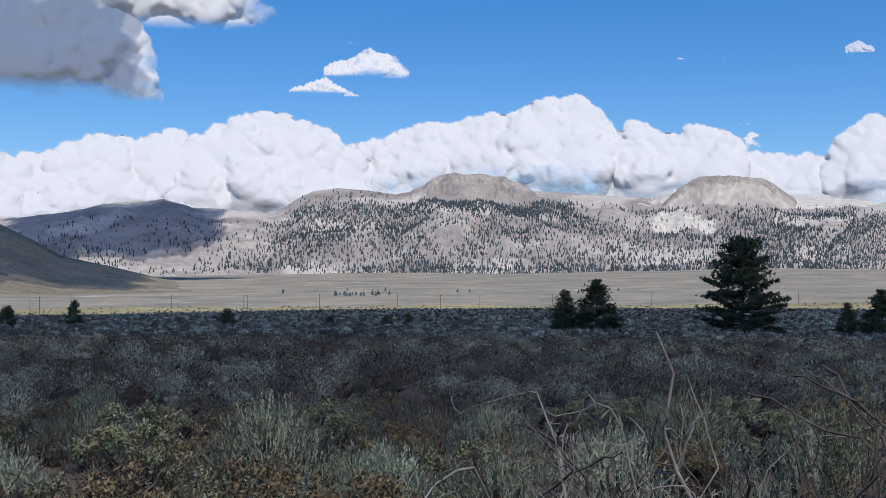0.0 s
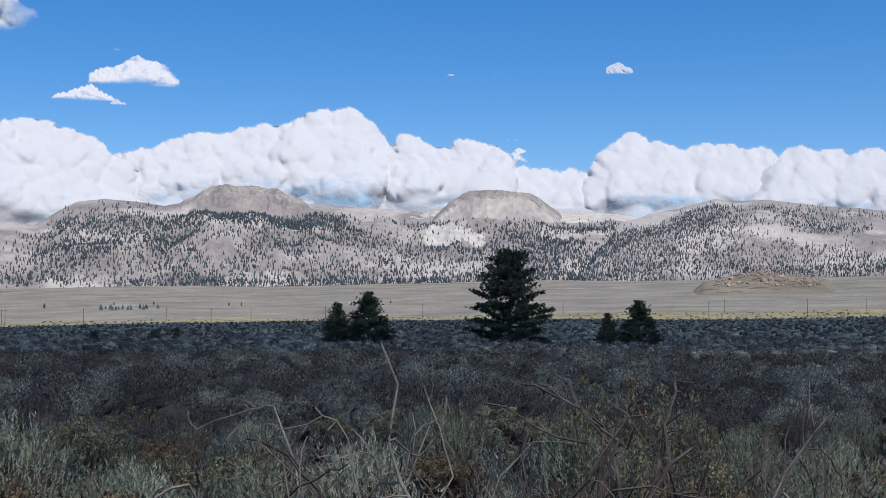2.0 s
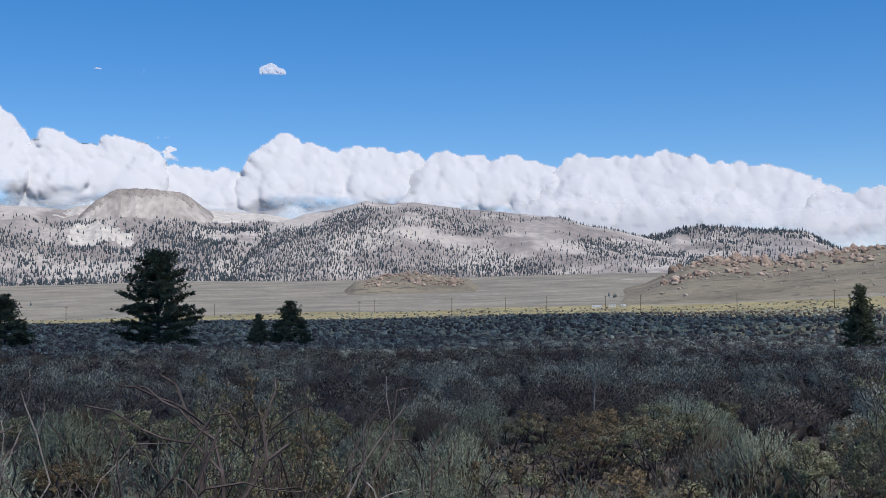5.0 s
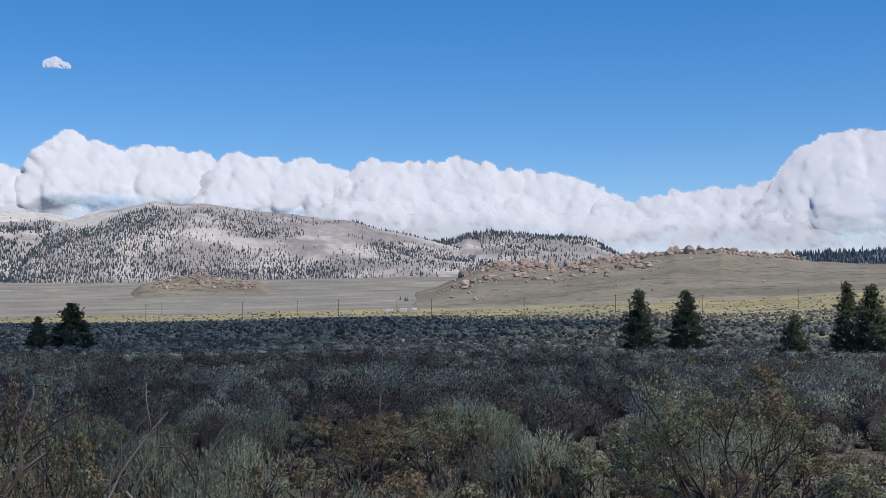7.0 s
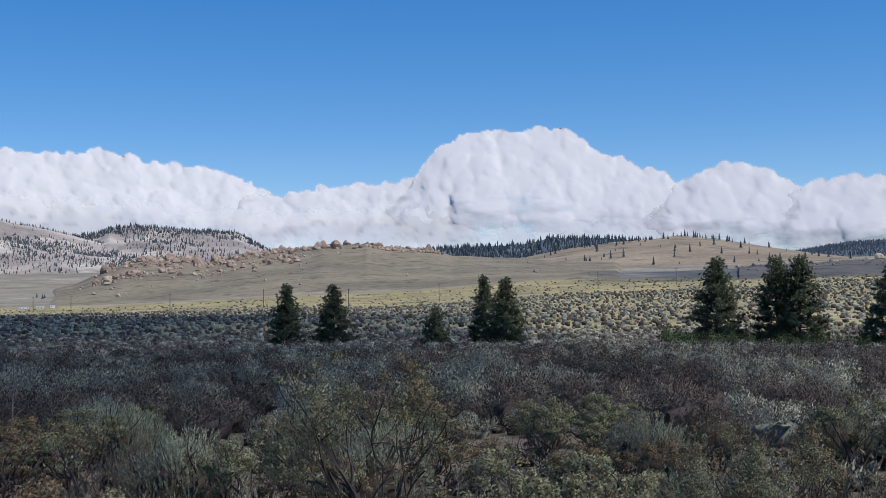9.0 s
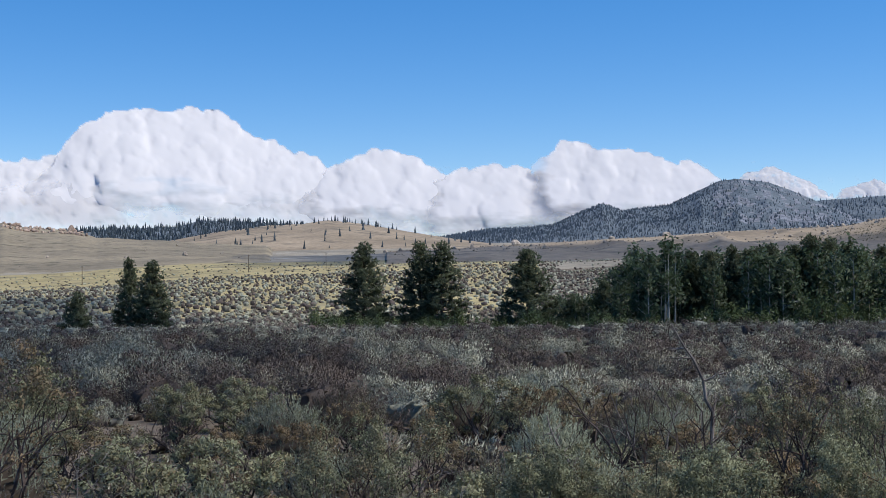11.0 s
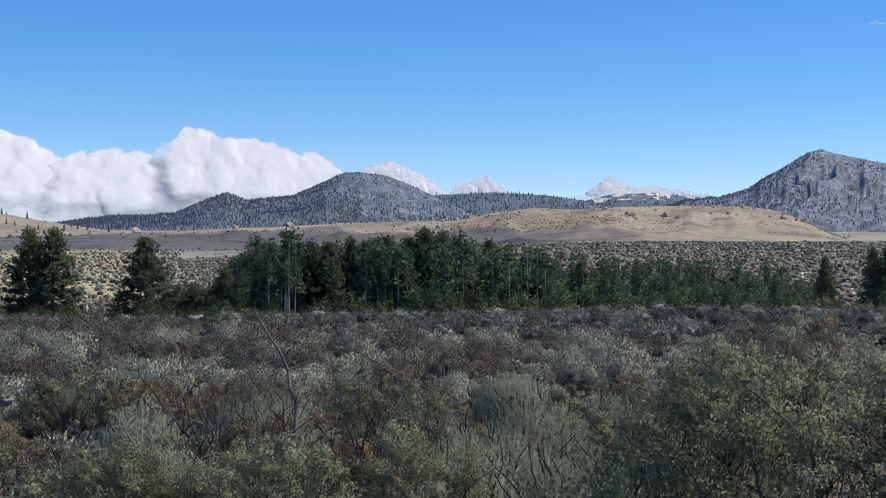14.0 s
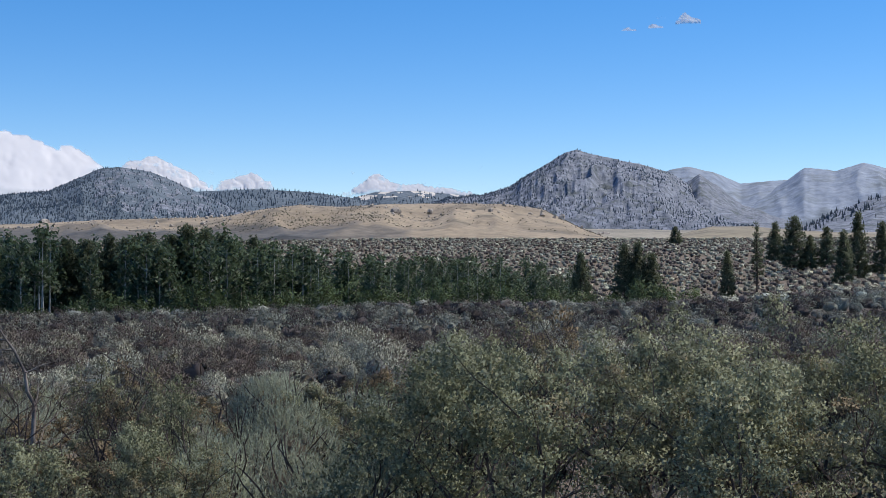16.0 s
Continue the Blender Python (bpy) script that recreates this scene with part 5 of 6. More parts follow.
def spread(name, label, r0, r1, count, shapes, size, seed, material, brown=0.5, sector=(-24, 122), thin=None, height=1.0):
    """Many far shrubs in one mesh: each a turned and scaled small dome of leaves, with a tone of its own."""
    g = np.random.default_rng(seed)
    d = math.sqrt(radians(sector[1] - sector[0]) / 2 * (r1 ** 2 - r0 ** 2) / count)
    x, y = np.meshgrid(np.arange(-r1, r1, d), np.arange(-r1, r1, d))
    x, y = x.ravel() + g.uniform(-0.42, 0.42, x.size) * d, y.ravel() + g.uniform(-0.42, 0.42, y.size) * d
    r, a = np.hypot(x, y), np.arctan2(x, y)
    keep = (r > r0) & (r < r1) & (np.degrees(a) > sector[0]) & (np.degrees(a) < sector[1])
    x, y, r, a = x[keep], y[keep], r[keep], a[keep]
    if thin is not None:
        keep = g.uniform(0, 1, len(r)) < thin(np.degrees(a), r, x, y)
        x, y = x[keep], y[keep]
    n = len(x)
    z = ground_z(x, y)
    clump = fbm(xyz(x / 6, y / 6, 0.2), 3, seed) * 0.5 + g.normal(0, 0.2, n)
    dry = clump > np.quantile(clump, 1 - brown)
    tone = np.where(dry, g.uniform(0.62, 1.0, n), g.uniform(0.0, 0.45, n))
    s = g.uniform(*size, n) * np.where(dry, 1.0, 1.0)
    turn = g.uniform(0, 6.28, n)
    pick = g.integers(0, len(shapes), n)
    vs, fs, ts, ns, base = [], [], [], [], 0
    for k, (v, f, dark, nor) in enumerate(shapes):
        m = np.where(pick == k)[0]
        if not len(m):
            continue
        c, q = np.cos(turn[m])[:, None], np.sin(turn[m])[:, None]
        px = (v[None, :, 0] * c - v[None, :, 1] * q) * s[m, None] + x[m, None]
        py = (v[None, :, 0] * q + v[None, :, 1] * c) * s[m, None] + y[m, None]
        pz = v[None, :, 2] * s[m, None] * height * g.uniform(0.8, 1.2, (len(m), 1)) + z[m, None] - 0.03
        vs.append(np.stack([px, py, pz], -1).reshape(-1, 3))
        fs.append((f[None] + (np.arange(len(m)) * len(v))[:, None, None]).reshape(-1, 3) + base)
        ts.append(np.clip(tone[m][:, None] + dark[None], 0, 1).ravel())
        ns.append(np.stack([nor[None, :, 0] * c - nor[None, :, 1] * q, nor[None, :, 0] * q + nor[None, :, 1] * c, nor[None, :, 2] + 0 * c], -1).reshape(-1, 3))
        base += len(m) * len(v)
    mesh = make_mesh(name, np.concatenate(vs), np.concatenate(fs), material, True, np.concatenate(ts), np.concatenate(ns))
    return tagged(new(name, mesh), label, "shrubs", kind="stuff")


def dome_shape(seed, leaves, length, width, h=0.8, w=1.25, hull=(2, 6), inside=0.9):
    """A lobed leafy dome: a lumpy hull with short sprigs all over it, for shrubs further off; each lobe has the normals of its own dome."""
    g = np.random.default_rng(seed)
    m = 6
    lobes = np.stack([g.uniform(-0.3, 0.3, m) * w, g.uniform(-0.3, 0.3, m) * w, g.uniform(0.35, 0.68, m) * h], -1)
    axes = np.array([w * 0.23, w * 0.23, h * 0.35])
    rings, sides = hull
    b = Build()
    t = np.repeat(np.arange(rings) / rings, sides)
    a = np.tile(np.linspace(0, 2 * np.pi, sides, endpoint=False), rings) + np.repeat(0.4 * np.arange(rings), sides)
    up = np.append(np.sin(t * 1.57), 1.0)
    flat_part = np.sqrt(1 - up ** 2)
    a = np.append(a, 0.0)
    d = np.stack([flat_part * np.cos(a), flat_part * np.sin(a), up], -1)
    o, p = d / axes, -lobes / axes
    best = np.full(len(d), 0.3 * w) * np.sqrt(1 - 0.4 * up ** 2)
    for q in p:
        qa, qb, qc = (o * o).sum(1), o @ q, q @ q - 1
        disc = qb * qb - qa * qc
        best = np.maximum(best, np.where(disc > 0, (-qb + np.sqrt(np.maximum(disc, 0))) / qa, 0))
    hv = d * best[:, None] * inside
    f = []
    for k in range(rings - 1):
        for i in range(sides):
            i0, i1 = k * sides + i, k * sides + (i + 1) % sides
            f += [(i0, i1, i1 + sides), (i0, i1 + sides, i0 + sides)]
    last = (rings - 1) * sides
    f += [(last + i, last + (i + 1) % sides, len(hv) - 1) for i in range(sides)]
    near_lobe = np.argmin(((hv[:, None] - lobes[None]) ** 2).sum(-1), 1)
    hn = unit(unit(hv - lobes[near_lobe]) * 0.6 + d * 0.4 + [0, 0, 0.2])
    # A deeper hull gets a darker tone, painting shade into the gaps between sprigs.
    b.add(hv, f, np.clip(g.normal(0.14 + 1.2 * (0.9 - inside), 0.16, len(hv)), 0, 0.6))
    v, f, t = b.arrays()
    nor = hn
    if leaves:
        k = g.integers(0, m, leaves)
        d = unit(g.normal(0, 1, (leaves, 3)) * [1, 1, 0.7] + [0, 0, 0.45])
        p = lobes[k] + d * g.uniform(0.85, 1.05, (leaves, 1)) * axes
        p[:, 2] = np.maximum(p[:, 2], 0.03)
        way = unit(d * 0.6 + [0, 0, 0.55] + g.normal(0, 0.4, (leaves, 3)))
        c = Build()
        blades(c, p - way * length * 0.4, way, g.uniform(0.6, 1.3, leaves) * length, g.uniform(0.7, 1.3, leaves) * width, g, np.clip(g.normal(0, 0.09, leaves), -0.1, 0.25), d)
        lv, lf, lt = c.arrays()
        ln = unit(np.repeat(d, 3, 0) * 0.9 + unit(lv - [0, 0, h * 0.1]) * 0.3 + g.normal(0, 0.05, lv.shape))
        v, f, t, nor = np.concatenate([v, lv]), np.concatenate([f, lf + len(v)]), np.concatenate([t, lt]), np.concatenate([nor, ln])
    return v, f, t, nor


flat = "grey-green and brown sagebrush covering the flat"
spread("low_brush", "small dry tufts and low brush between the larger shrubs", 3.5, NEAR + 3, 800, [dome_shape(k, 130, 0.07, 0.010, 0.36, 0.8, (2, 7), 0.5) for k in (15, 16, 17)],
       (0.6, 1.2), 300, sage_leaf, 0.7)
spread("sagebrush_field", flat, NEAR, 32, 520, [dome_shape(k, 1900, 0.044, 0.0092, 0.85, 1.25, (4, 10), 0.6) for k in (31, 32, 33, 34, 35, 36)], (0.45, 1.3), 311, sage_leaf, 0.58)
spread("sagebrush_field", flat, 32, 48, 930, [dome_shape(k, 1050, 0.047, 0.0122, 0.85, 1.25, (4, 9), 0.62) for k in (1, 2, 3, 4, 18, 19)], (0.45, 1.35), 301, sage_leaf, 0.58)
spread("sagebrush_field", flat, 48, 100, 3800, [dome_shape(k, 270, 0.06, 0.021, 0.85, 1.3, (3, 8), 0.7) for k in (5, 6, 7, 20, 21)], (0.45, 1.4), 302, sage_leaf, 0.58)
spread("sagebrush_field", flat, 100, 260, 16000, [dome_shape(k, 34, 0.13, 0.045, 0.85, 1.3, (2, 7), 0.84) for k in (8, 9, 10, 22)], (0.65, 1.25), 303, sage_leaf, 0.5)
spread("sagebrush_field", "sparse sagebrush thinning out into dry grass", 260, 1000, 15000, [dome_shape(k, 2, 0.5, 0.15, 0.75, 1.5, (2, 5)) for k in (11, 12)],
       (0.7, 1.6), 304, sage_leaf, 0.4, thin=lambda a, r, x, y: np.clip(1.2 - (r - 260) / 900, 0.25, 1) * (0.35 + 0.9 * fbm(xyz(x / 60, y / 60, 0.4), 3, 6)))
spread("sagebrush_field", flat, 260, 640, 13000, [dome_shape(k, 3, 0.4, 0.14, 0.9, 1.6, (2, 5)) for k in (23, 24)], (0.8, 1.6), 306, sage_leaf, 0.5,
       (-24, 74))
spread("hillside_sagebrush", "dense brown and grey sagebrush on the rise behind the creek", 215, 520, 19000, [dome_shape(k, 4, 0.3, 0.1, 0.9, 1.6, (2, 5)) for k in (13, 14)],
       (0.5, 1.05), 305, sage_leaf, 0.45, (73, 122))


# ---- trees ----
def conifer(name, seed, h, crown, low=0.08, shape=0.75, limbs=70, tuft=0.34, droop=-0.1, gaps=0.25, round_top=0.0, label="", trunk_r=None):
    """A pine: tapered trunk, whorls of limbs and a crown of needle tufts with gaps."""
    g = np.random.default_rng(seed)
    trunk, wood, leaf = Build(), Build(), Build()
    tr = trunk_r or h * 0.018
    tz = np.linspace(-0.3, h * 0.97, 9)
    bend = np.cumsum(g.normal(0, 0.012 * h / 9, (9, 2)), axis=0)
    axis = np.stack([bend[:, 0], bend[:, 1], tz], -1)
    tube(trunk, axis, np.linspace(tr, tr * 0.12, 9) * np.array([1.25] + [1] * 8), 8)
    for k in range(limbs):
        t = low + (1 - low) * ((k + g.uniform(0, 1)) / limbs)
        env = ((1 - t) / (1 - low)) ** shape
        if round_top:
            env = env * (1 - round_top) + round_top * math.sqrt(max(0.0, 1 - ((t - 0.35) / 0.66) ** 2))
        reach = crown / 2 * (env * g.uniform(0.72, 1.12) + 0.06)
        if g.uniform() < gaps * 0.5:
            reach *= 0.6
        a = k * 2.4 + g.uniform(-0.4, 0.4)
        root = np.array([np.interp(t * h, tz, axis[:, 0]), np.interp(t * h, tz, axis[:, 1]), t * h])
        rise = droop + 0.75 * t + g.uniform(-0.12, 0.12)
        way = np.array([math.cos(a), math.sin(a), rise])
        end = root + way / np.linalg.norm(way[:2]) * reach
        mid = (root + end) / 2 - np.array([0, 0, 0.06 * reach])
        tip = end + np.array([0, 0, 0.10 * reach])
        tube(wood, [root, mid, tip], [tr * 0.28 * (1 - t) + 0.02, tr * 0.16 * (1 - t) + 0.015, 0.01], 4)
        n = max(4, int(reach / tuft * 4.6))
        u = g.uniform(0.3 if t > 0.5 else 0.5, 1.0, n)[:, None]
        c = root * (1 - u) + tip * u + g.normal(0, 1, (n, 3)) * [tuft * 0.8, tuft * 0.8, tuft * 0.42]
        per = 9
        cc = np.repeat(c, per, 0)
        d = unit(g.normal(0, 1, cc.shape) + [0, 0, 0.35])
        blades(leaf, cc, d, g.uniform(0.6, 1.2, len(cc)) * tuft, g.uniform(0.13, 0.24, len(cc)) * tuft, g, g.uniform(0, 1))
    top = np.repeat(axis[-1:] + [0, 0, 0], 26, 0) - np.stack([np.zeros(26), np.zeros(26), g.uniform(0, 0.12 * h, 26)], -1)
    blades(leaf, top, unit(g.normal(0, 0.6, (26, 3)) + [0, 0, 0.9]), np.full(26, tuft * 1.1), np.full(26, tuft * 0.16), g, 0.5)
    return thing(name, (("trunk", trunk.mesh("trunk", bark, True)), ("branchwork", wood.mesh("branchwork", bark)), ("crown", leaf.mesh("crown", needles, True, h * 0.3))),
                 label, "tree", "pines on the flat")


def where_ground(bearing, el, r0=100.0, r1=900.0):
    """How far off the ground first shows at that angle."""
    for r in np.geomspace(r0, r1, 160):
        x, y = r * math.sin(radians(bearing)), r * math.cos(radians(bearing))
        if math.degrees(math.atan2(ground_z(x, y) - EYE, r)) >= el:
            return float(r)
    return r1


def pine_at(stock, k, bearing, top, r, width, turn, label=""):
    """Sets a pine of the stock so that its tip stands at the angle top; its crown is width times as broad as tall."""
    p = place_at(bearing, r)
    h = EYE + r * math.tan(radians(top)) - p.z
    ob = stock.obs[k]
    return stock.put(k, p.x, p.y, p.z, turn, h * width / ob["broad"], h / ob["tall"], label=label)


def pine_kind(**kw):
    ob = conifer("pine_tree", **kw)
    ob["tall"], ob["broad"] = kw["h"], kw["crown"]
    return ob


pines = Stock([
    pine_kind(seed=401, h=13.5, crown=10.5, low=0.05, shape=0.72, limbs=150, tuft=0.36, droop=-0.08, gaps=0.8, round_top=0.34,
              label="big spreading dark green pine on the sage flat"),
    pine_kind(seed=402, h=8, crown=6.2, low=0.03, shape=0.8, limbs=80, tuft=0.34, label="young bushy conical pine on the sage flat"),
    pine_kind(seed=403, h=8, crown=4.2, low=0.03, shape=0.65, limbs=80, tuft=0.32, label="narrow dense young pine on the sage flat"),
    pine_kind(seed=404, h=11, crown=6.4, low=0.05, shape=0.7, limbs=90, tuft=0.36, gaps=0.5, droop=0.0, label="tall ragged young pine with upturned limbs"),
    pine_kind(seed=405, h=11, crown=2.6, low=0.25, shape=0.5, limbs=46, tuft=0.26, gaps=0.9, label="thin sparse pine with bare lower trunk"),
    pine_kind(seed=406, h=3.2, crown=3.4, low=0.04, shape=0.7, limbs=40, tuft=0.26, label="small dark bushy pine"),
])
pine_at(pines, 0, 13.65, 1.92, 185, 0.92, 0)
pine_at(pines, 2, 5.65, -0.42, 182, 0.72, 30)
pine_at(pines, 1, 7.10, 0.06, 182, 1.0, 60)
pine_at(pines, 1, 18.13, -0.86, 180, 0.8, 130)
pine_at(pines, 1, 19.55, -0.28, 178, 1.05, 200)
for bearing, top, k, w, turn in ((-19.4, -1.33, 5, 1.1, 0), (-16.6, -1.07, 5, 0.75, 50), (-9.9, -1.42, 5, 1.35, 90), (-5.2, -1.69, 5, 1.2, 10),
                                 (-2.6, -1.66, 5, 1.2, 140), (-1.6, -1.58, 5, 0.9, 220)):
    pine_at(pines, k, bearing, top, 215, w, turn)
pine_at(pines, 2, 45.25, 0.33, 165, 0.56, 15)
pine_at(pines, 3, 47.40, 0.27, 165, 0.72, 70)
pine_at(pines, 5, 52.1, -0.89, 165, 0.9, 10)
pine_at(pines, 3, 54.35, 0.64, 165, 0.46, 100)
pine_at(pines, 2, 55.35, 0.52, 162, 0.58, 160)
pine_at(pines, 3, 64.9, 1.27, 150, 0.7, 220)
pine_at(pines, 3, 67.55, 1.28, 150, 0.6, 20)
pine_at(pines, 3, 68.5, 1.30, 148, 0.6, 300)
pine_at(pines, 1, 72.5, 0.92, 142, 0.82, 80)
for bearing, top, k, w, turn in ((79.9, 0.85, 2, 0.5, 0), (81.8, 0.98, 3, 0.5, 50), (85.2, 1.42, 3, 0.56, 90), (85.9, 1.25, 3, 0.5, 200), (88.15, 0.92, 2, 0.42, 40),
                                 (103.2, 0.21, 1, 0.5, 10), (105.2, 0.60, 3, 0.45, 70), (105.8, 0.73, 2, 0.38, 120), (106.4, 0.21, 2, 0.5, 190), (83.4, 1.05, 3, 0.5, 260),
                                 (78.3, 0.5, 1, 0.7, 15), (80.8, 0.75, 1, 0.62, 77), (82.6, 0.9, 2, 0.6, 130), (84.4, 1.0, 1, 0.6, 310), (86.8, 1.0, 2, 0.55, 20), (90.6, 0.2, 2, 0.5, 55),
                                 (93.6, -0.1, 3, 0.5, 99), (76.0, -0.5, 1, 0.8, 200), (96.4, -0.1, 2, 0.5, 12), (74.6, -1.2, 5, 1.1, 0)):
    pine_at(pines, k, bearing, top, 146, w, turn)
for bearing, top, foot, k, w, turn in ((107.5, 1.45, 0.73, 1, 0.9, 20), (109.8, 0.33, -1.79, 2, 0.36, 90), (111.1, 1.61, -1.58, 4, 0.2, 10), (111.9, 1.60, -0.05, 2, 0.5, 140),
                                       (112.7, 1.84, -0.5, 3, 0.6, 260), (114.1, 1.38, -0.3, 2, 0.5, 10), (114.8, 1.20, -1.05, 2, 0.42, 70), (115.4, 1.99, -0.9, 3, 0.4, 170),
                                       (116.4, 1.56, -0.8, 3, 0.42, 220), (117.6, 1.4, -0.8, 2, 0.5, 280), (113.4, 1.0, -0.4, 1, 0.6, 33)):
    pine_at(pines, k, bearing, top, where_ground(bearing, foot - 0.12, 130), w, turn)


def aspen(seed, h, w, tone, label, n=40):
    g = np.random.default_rng(seed)
    trunk, limbs, leaf, tips = Build(), Build(), Build(), []
    tz = np.linspace(-0.2, h * 0.95, 8)
    bend = np.cumsum(g.normal(0, 0.03 * h / 8, (8, 2)), axis=0)
    axis = np.stack([bend[:, 0], bend[:, 1], tz], -1)
    tube(trunk, axis, np.linspace(0.11, 0.02, 8), 6)
    for k in range(n):
        t = g.uniform(0.1, 0.97)
        root = np.array([np.interp(t * h, tz, axis[:, 0]), np.interp(t * h, tz, axis[:, 1]), t * h])
        a = g.uniform(0, 6.28)
        reach = w / 2 * g.uniform(0.5, 1.0) * math.sqrt(max(0.1, 1 - ((t - 0.45) / 0.56) ** 2))
        tip = root + np.array([math.cos(a), math.sin(a), g.uniform(0.3, 0.9)]) * reach
        tube(limbs, [root, tip], [0.03, 0.01], 3)
        c = root + (tip - root) * g.uniform(0.3, 1.05, (11, 1)) + g.normal(0, 0.28, (11, 3))
        leaflets(leaf, np.repeat(c, 2, 0) + g.normal(0, 0.14, (22, 3)), g.uniform(0.17, 0.32, 22), g, np.clip(tone + g.normal(0, 0.12), 0, 1), 0.2)
    return thing("aspen_tree", (("trunk", trunk.mesh("trunk", aspen_bark, True)), ("branchwork", limbs.mesh("branchwork", aspen_bark)), ("crown", leaf.mesh("crown", aspen_leaf, True, h * 0.4))),
                 label, "tree", "aspens in the creek grove")


def willow(seed, label):
    g = np.random.default_rng(seed)
    stems, leaf, tips = Build(), Build(), []
    for _ in range(6):
        a = g.uniform(0, 6.28)
        branch(stems, g, (0.1 * math.cos(a), 0.1 * math.sin(a), -0.1), (0.5 * math.cos(a), 0.5 * math.sin(a), 1), 1.6, 0.03, 1, tips, 0.3, 0.1, 4, (2, 4))
    tips = np.array(tips)
    c = tips[g.integers(0, len(tips), 560)] + g.normal(0, 0.24, (560, 3))
    c[:, 2] = np.maximum(c[:, 2], 0.1)
    leaflets(leaf, c, g.uniform(0.08, 0.16, 560), g, 0.5)
    return thing("willow_bush", (("branchwork", stems.mesh("branchwork", brush_bark)), ("foliage", leaf.mesh("foliage", willow_leaf, True, 0.6))), label, "shrub", "willows along the creek")


aspens = Stock([
    aspen(501, 9, 3.6, 0.1, "tall aspen with a pale trunk and dark green leaves"),
    aspen(502, 9, 3.0, 0.4, "slender aspen with a white trunk"),
    aspen(503, 8, 4.0, 0.2, "broad leafy aspen in the grove"),
    aspen(504, 9, 2.2, 0.3, "thin half-bare aspen with a pale trunk", 9),
])
willows = Stock([willow(511, "green willow bush along the creek"), willow(512, "bright green willow bush along the creek")])
GROVE = [(72.8, -1.5), (74.6, -0.9), (76.0, -0.2), (77.2, 1.1), (78.4, 1.34), (79.9, 0.85), (81.8, 0.98), (83.6, 1.1), (85.2, 1.3), (87.3, 1.2), (88.1, 0.87), (89.4, 0.61), (92.0, 0.35),
         (94.6, 0.09), (97.2, 0.05), (99.1, 0.05), (101.2, 0.1), (102.6, -0.4), (103.4, -0.9)]
g = np.random.default_rng(55)
for k in range(150):
    a = 73.2 + 29.8 * (k + g.uniform(0, 1)) / 150
    r = g.uniform(134, 172)
    p = place_at(a, r)
    top = float(crest_curve(GROVE, a)) - abs(g.normal(0, 0.42)) - (0.0 if r > 150 else 0.3)
    h = max(EYE + r * math.tan(radians(top)) - p.z, 3.0)
    aspens.put(k % 3, p.x, p.y, p.z, g.uniform(0, 360), h / 9 * g.uniform(0.8, 1.05), h / 8.8)
for k in range(34):
    a = (78.6 if k < 6 else 88.5) + (2.0 if k < 6 else 11.0) * (k % 28) / 28 + g.uniform(0, 0.5)
    r = g.uniform(136, 150)
    p = place_at(a, r)
    h = max(EYE + r * math.tan(radians(float(crest_curve(GROVE, a)) - g.uniform(0, 0.4))) - p.z, 3.0)
    aspens.put(3, p.x, p.y, p.z, g.uniform(0, 360), h / 9, h / 8.8)
for k in range(90):
    a = 62.5 + 46 * (k + g.uniform(0, 1)) / 90
    r = g.uniform(126, 142)
    p = place_at(a, r)
    s = g.uniform(0.7, 1.25) * (1.25 if 80 < a < 100 else 0.9)
    willows.put(k % 2, p.x, p.y, p.z, g.uniform(0, 360), s, s * g.uniform(0.8, 1.2))


# ---- power poles, farm buildings, boulders ----
def power_pole(label):
    pole, arm, braces = Build(), Build(), Build()
    tube(pole, [(0, 0, -0.5), (0, 0, 5), (0, 0, 10)], [0.2, 0.17, 0.13], 8)
    tube(arm, [(-1.2, 0, 9.4), (1.2, 0, 9.4)], [0.08, 0.08], 4)
    ob = new("power_pole")
    part("pole", pole.mesh("pole", pole_wood, True), ob)
    part("crossarm", arm.mesh("crossarm", pole_wood), ob)
    for x in (-1.1, -0.4, 0.4, 1.1):
        b = Build()
        tube(b, [(x, 0, 9.45), (x, 0, 9.75)], [0.06, 0.04], 6)
        part("insulator", b.mesh("insulator", porcelain), ob)
    return tagged(ob, label, "pole", "power poles across the valley")


poles = Stock([power_pole("weathered wooden power pole with a crossarm")])
for bearing, rise in ((-18.5, 0.62), (-18.1, 0.8), (-12.4, 0.62), (-9.15, 0.68), (-9.0, 0.72), (-5.7, 0.72), (-2.1, 0.68), (-0.1, 0.70), (1.7, 0.66), (5.1, 0.55), (9.6, 0.64), (16.1, 0.6),
                      (19.6, 0.6), (22.7, 0.80), (23.4, 0.62), (27.0, 0.76), (29.5, 0.66), (31.4, 0.72), (34.1, 0.7), (35.7, 0.86), (40.0, 0.85), (44.2, 0.85), (48.1, 1.0),
                      (52.3, 0.85), (59.65, 0.82), (63.2, 0.76), (77.6, 0.5), (88.2, 0.55)):
    p = place_at(bearing, 10 / math.tan(radians(rise)))
    poles.put(0, p.x, p.y, p.z, -bearing + 30)


def box(b, x0, x1, y0, y1, z0, z1):
    v = [(x, y, z) for x in (x0, x1) for y in (y0, y1) for z in (z0, z1)]
    f = [(0, 1, 3), (0, 3, 2), (4, 6, 7), (4, 7, 5), (0, 4, 5), (0, 5, 1), (2, 3, 7), (2, 7, 6), (0, 2, 6), (0, 6, 4), (1, 5, 7), (1, 7, 3)]
    b.add(v, f)


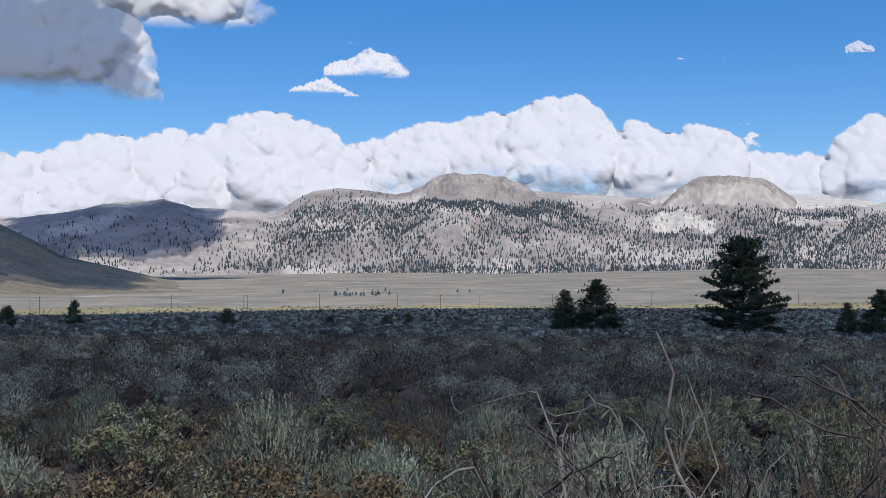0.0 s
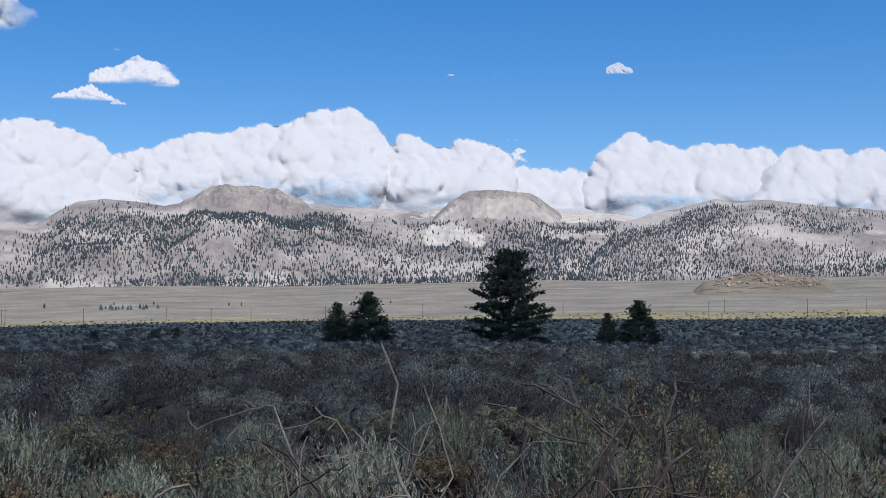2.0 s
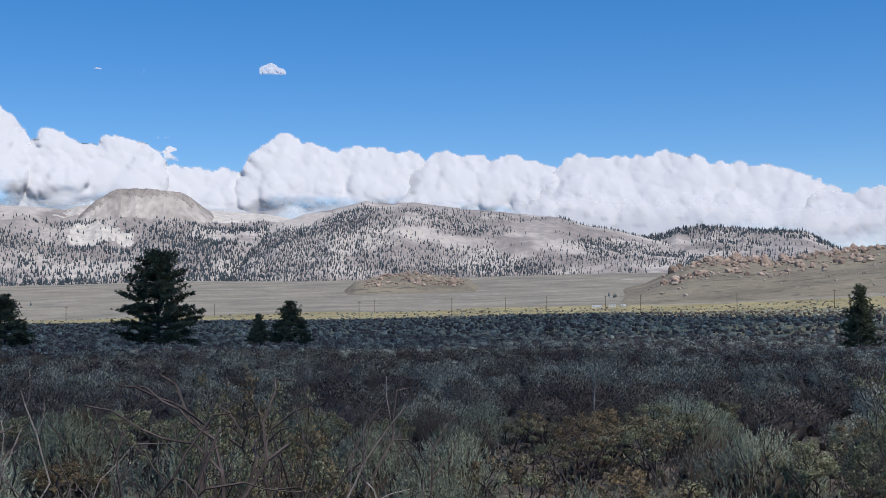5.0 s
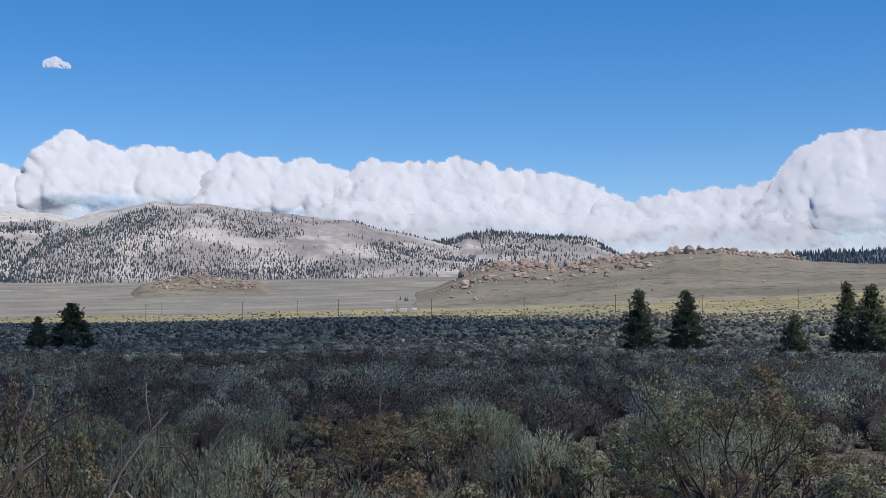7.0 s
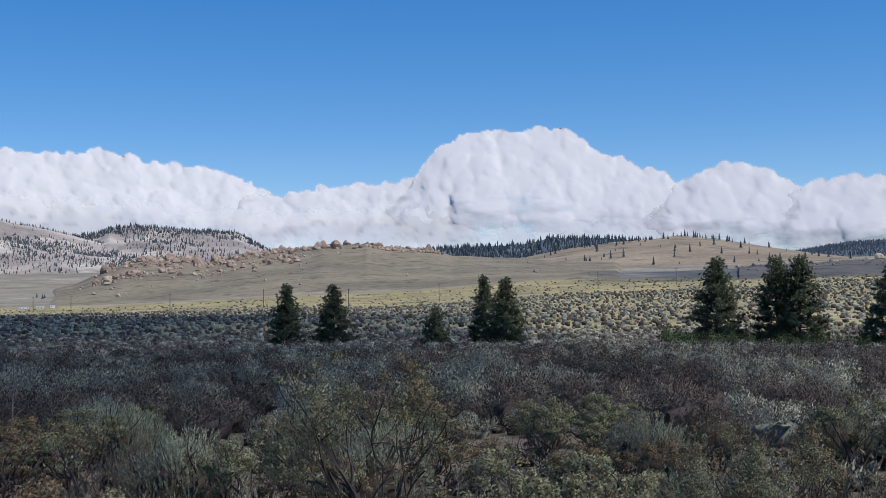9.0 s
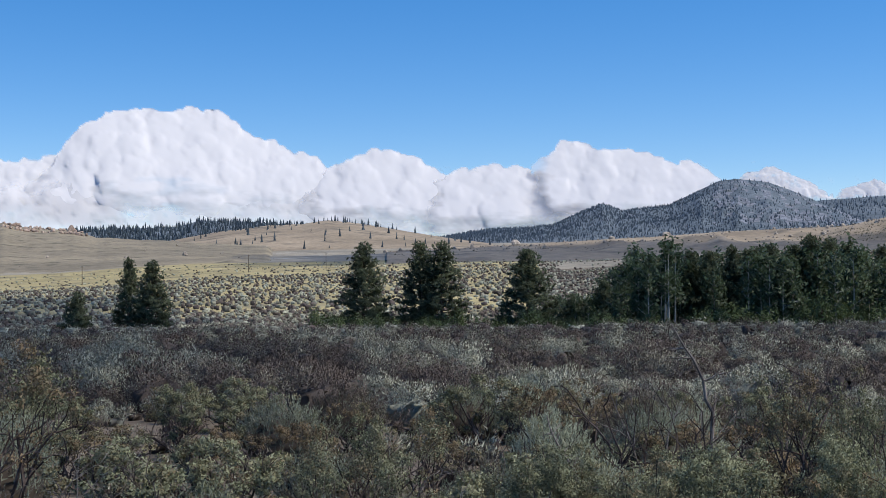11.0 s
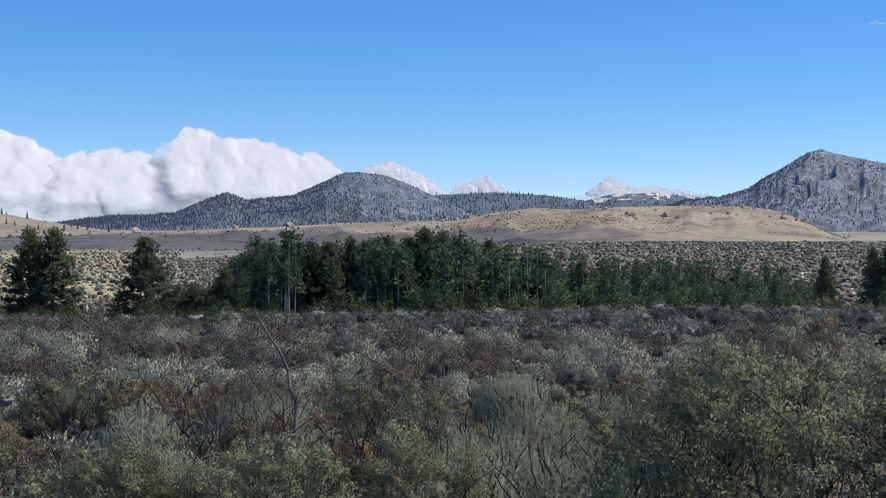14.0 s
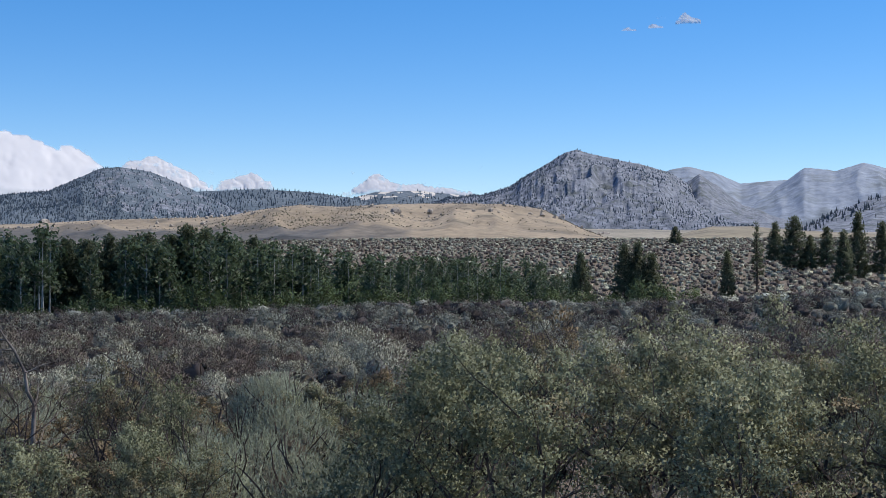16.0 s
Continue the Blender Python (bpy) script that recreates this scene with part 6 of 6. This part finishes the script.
def trailer(length, label):
    ob = new("site_trailer")
    b = Build()
    box(b, -length / 2, length / 2, -1.5, 1.5, 0.4, 2.9)
    part("body", b.mesh("body", white_paint), ob)
    b = Build()
    v = [(x, y, z) for x in (-length / 2 - 0.2, length / 2 + 0.2) for y, z in ((-1.7, 2.9), (1.7, 2.9), (0, 3.4))]
    b.add(v, [(0, 1, 2), (3, 5, 4), (0, 3, 4), (0, 4, 1), (0, 2, 5), (0, 5, 3), (1, 4, 5), (1, 5, 2)])
    part("roof", b.mesh("roof", metal_roof), ob)
    b = Build()
    box(b, -length / 2 + 0.3, length / 2 - 0.3, -1.3, 1.3, -0.6, 0.4)
    part("skirt", b.mesh("skirt", metal_roof), ob)
    for k in range(int(length / 3)):
        b = Build()
        x = -length / 2 + 1.5 + 3 * k
        box(b, x - 0.4, x + 0.4, -1.54, -1.45, 1.3, 2.2)
        part("window", b.mesh("window", dark_glass), ob)
    return tagged(ob, label, "trailer", "trailers in the valley")


for bearing, r, length, turn in ((33.7, 960, 9, 5), (34.4, 975, 7, 0), (34.9, 980, 5, 12), (6.2, 1500, 5, 20)):
    ob = trailer(length, "low white trailer with a metal roof on the valley floor")
    ob.matrix_basis = pose(*(place_at(bearing, r) + Vector((0, 0, 0.2))), 0, 0, -bearing + turn) @ Matrix.Diagonal((0.8, 0.8, 0.6, 1))


def boulders(name, label, shape, count, chance, size, material, seed):
    """Weathered boulders and outcrops over a hill."""
    ob, a, s, x, y, z = shape
    g = np.random.default_rng(seed)
    b = Build()
    tries = 0
    made = 0
    while made < count and tries < count * 60:
        tries += 1
        i, j = g.integers(0, len(a) - 1), g.integers(2, int(np.sum(s <= 1.0)))
        p = np.array([x[i, j], y[i, j], z[i, j]]) + g.normal(0, 3, 3) * [1, 1, 0]
        if g.uniform() > chance(a[i], s[j], float(fbm((p / 60)[None], 3, seed)[0])):
            continue
        rad = size * math.exp(g.normal(0, 0.5))
        v, f = ICO[2 if rad > size else 1]
        q = v * (rad * (0.4 + 1.3 * fbm(v * 1.6 + made, 3, seed)))[:, None] * [1.2, 1.0, g.uniform(0.6, 1.5)]
        b.add(p + q + [0, 0, rad * 0.25], f)
        made += 1
    tagged(new(name, b.mesh(name, material)), label, "boulders", kind="stuff")


boulders("red_boulders", "weathered red granite boulders along the hill crest", rock_hill, 620,
         lambda a, s, c: (0.9 * (s > 0.86) * ((38 < a < 41) or (42.5 < a < 52.5)) + 0.9 * (0.55 < s < 0.9) * (38 < a < 40.5) + 0.25 * (s > 0.45) * (37 < a < 46)) * (c > 0.45), 1.8, red_rock, 601)
boulders("pale_boulders", "scattered pale boulders on the tan hill", rock_hill, 160, lambda a, s, c: 0.5 * (s > 0.1) * (36 < a < 47) + 0.05, 0.9, pale_rock, 602)
boulders("knoll_boulders", "red granite boulders on the low knoll", red_knoll, 190, lambda a, s, c: 0.9 * (s > 0.4) * (23 < a < 27.5), 1.5, red_rock, 603)
boulders("moraine_boulders", "pale boulders strewn over the moraine", moraine, 330, lambda a, s, c: 0.6 * (s > 0.4) * (c > 0.42), 1.0, pale_rock, 604)
woods("moraine_brush", "dark brush in the gullies of the moraine", moraine, 5000, lambda a, s, c: (0.1 + 0.9 * step(c, 0.46, 0.6)) * (s > 0.2) * (0.1 + 0.9 * step(a, 84, 90)), 0.6, 1.6, 605, 0.8, scrub_leaf)

# a row of small trees far out on the valley floor
g = np.random.default_rng(610)
far_points = []
for a0, a1, r, n in ((-5.0, -2.2, 1350, 26), (5.6, 7.6, 1400, 3), (34.0, 34.6, 1250, 3), (-9, 9, 1500, 8)):
    for k in range(n):
        far_points.append(place_at(g.uniform(a0, a1), r + g.uniform(-40, 40))[:])
v, f = conifer_cones(np.array(far_points), g.uniform(3.5, 6.5, len(far_points)), 0.32, 6, 9)
tagged(new("valley_trees", make_mesh("valley_trees", v, f, far_conifer)), "small dark trees in a row on the valley floor", "trees", kind="stuff")
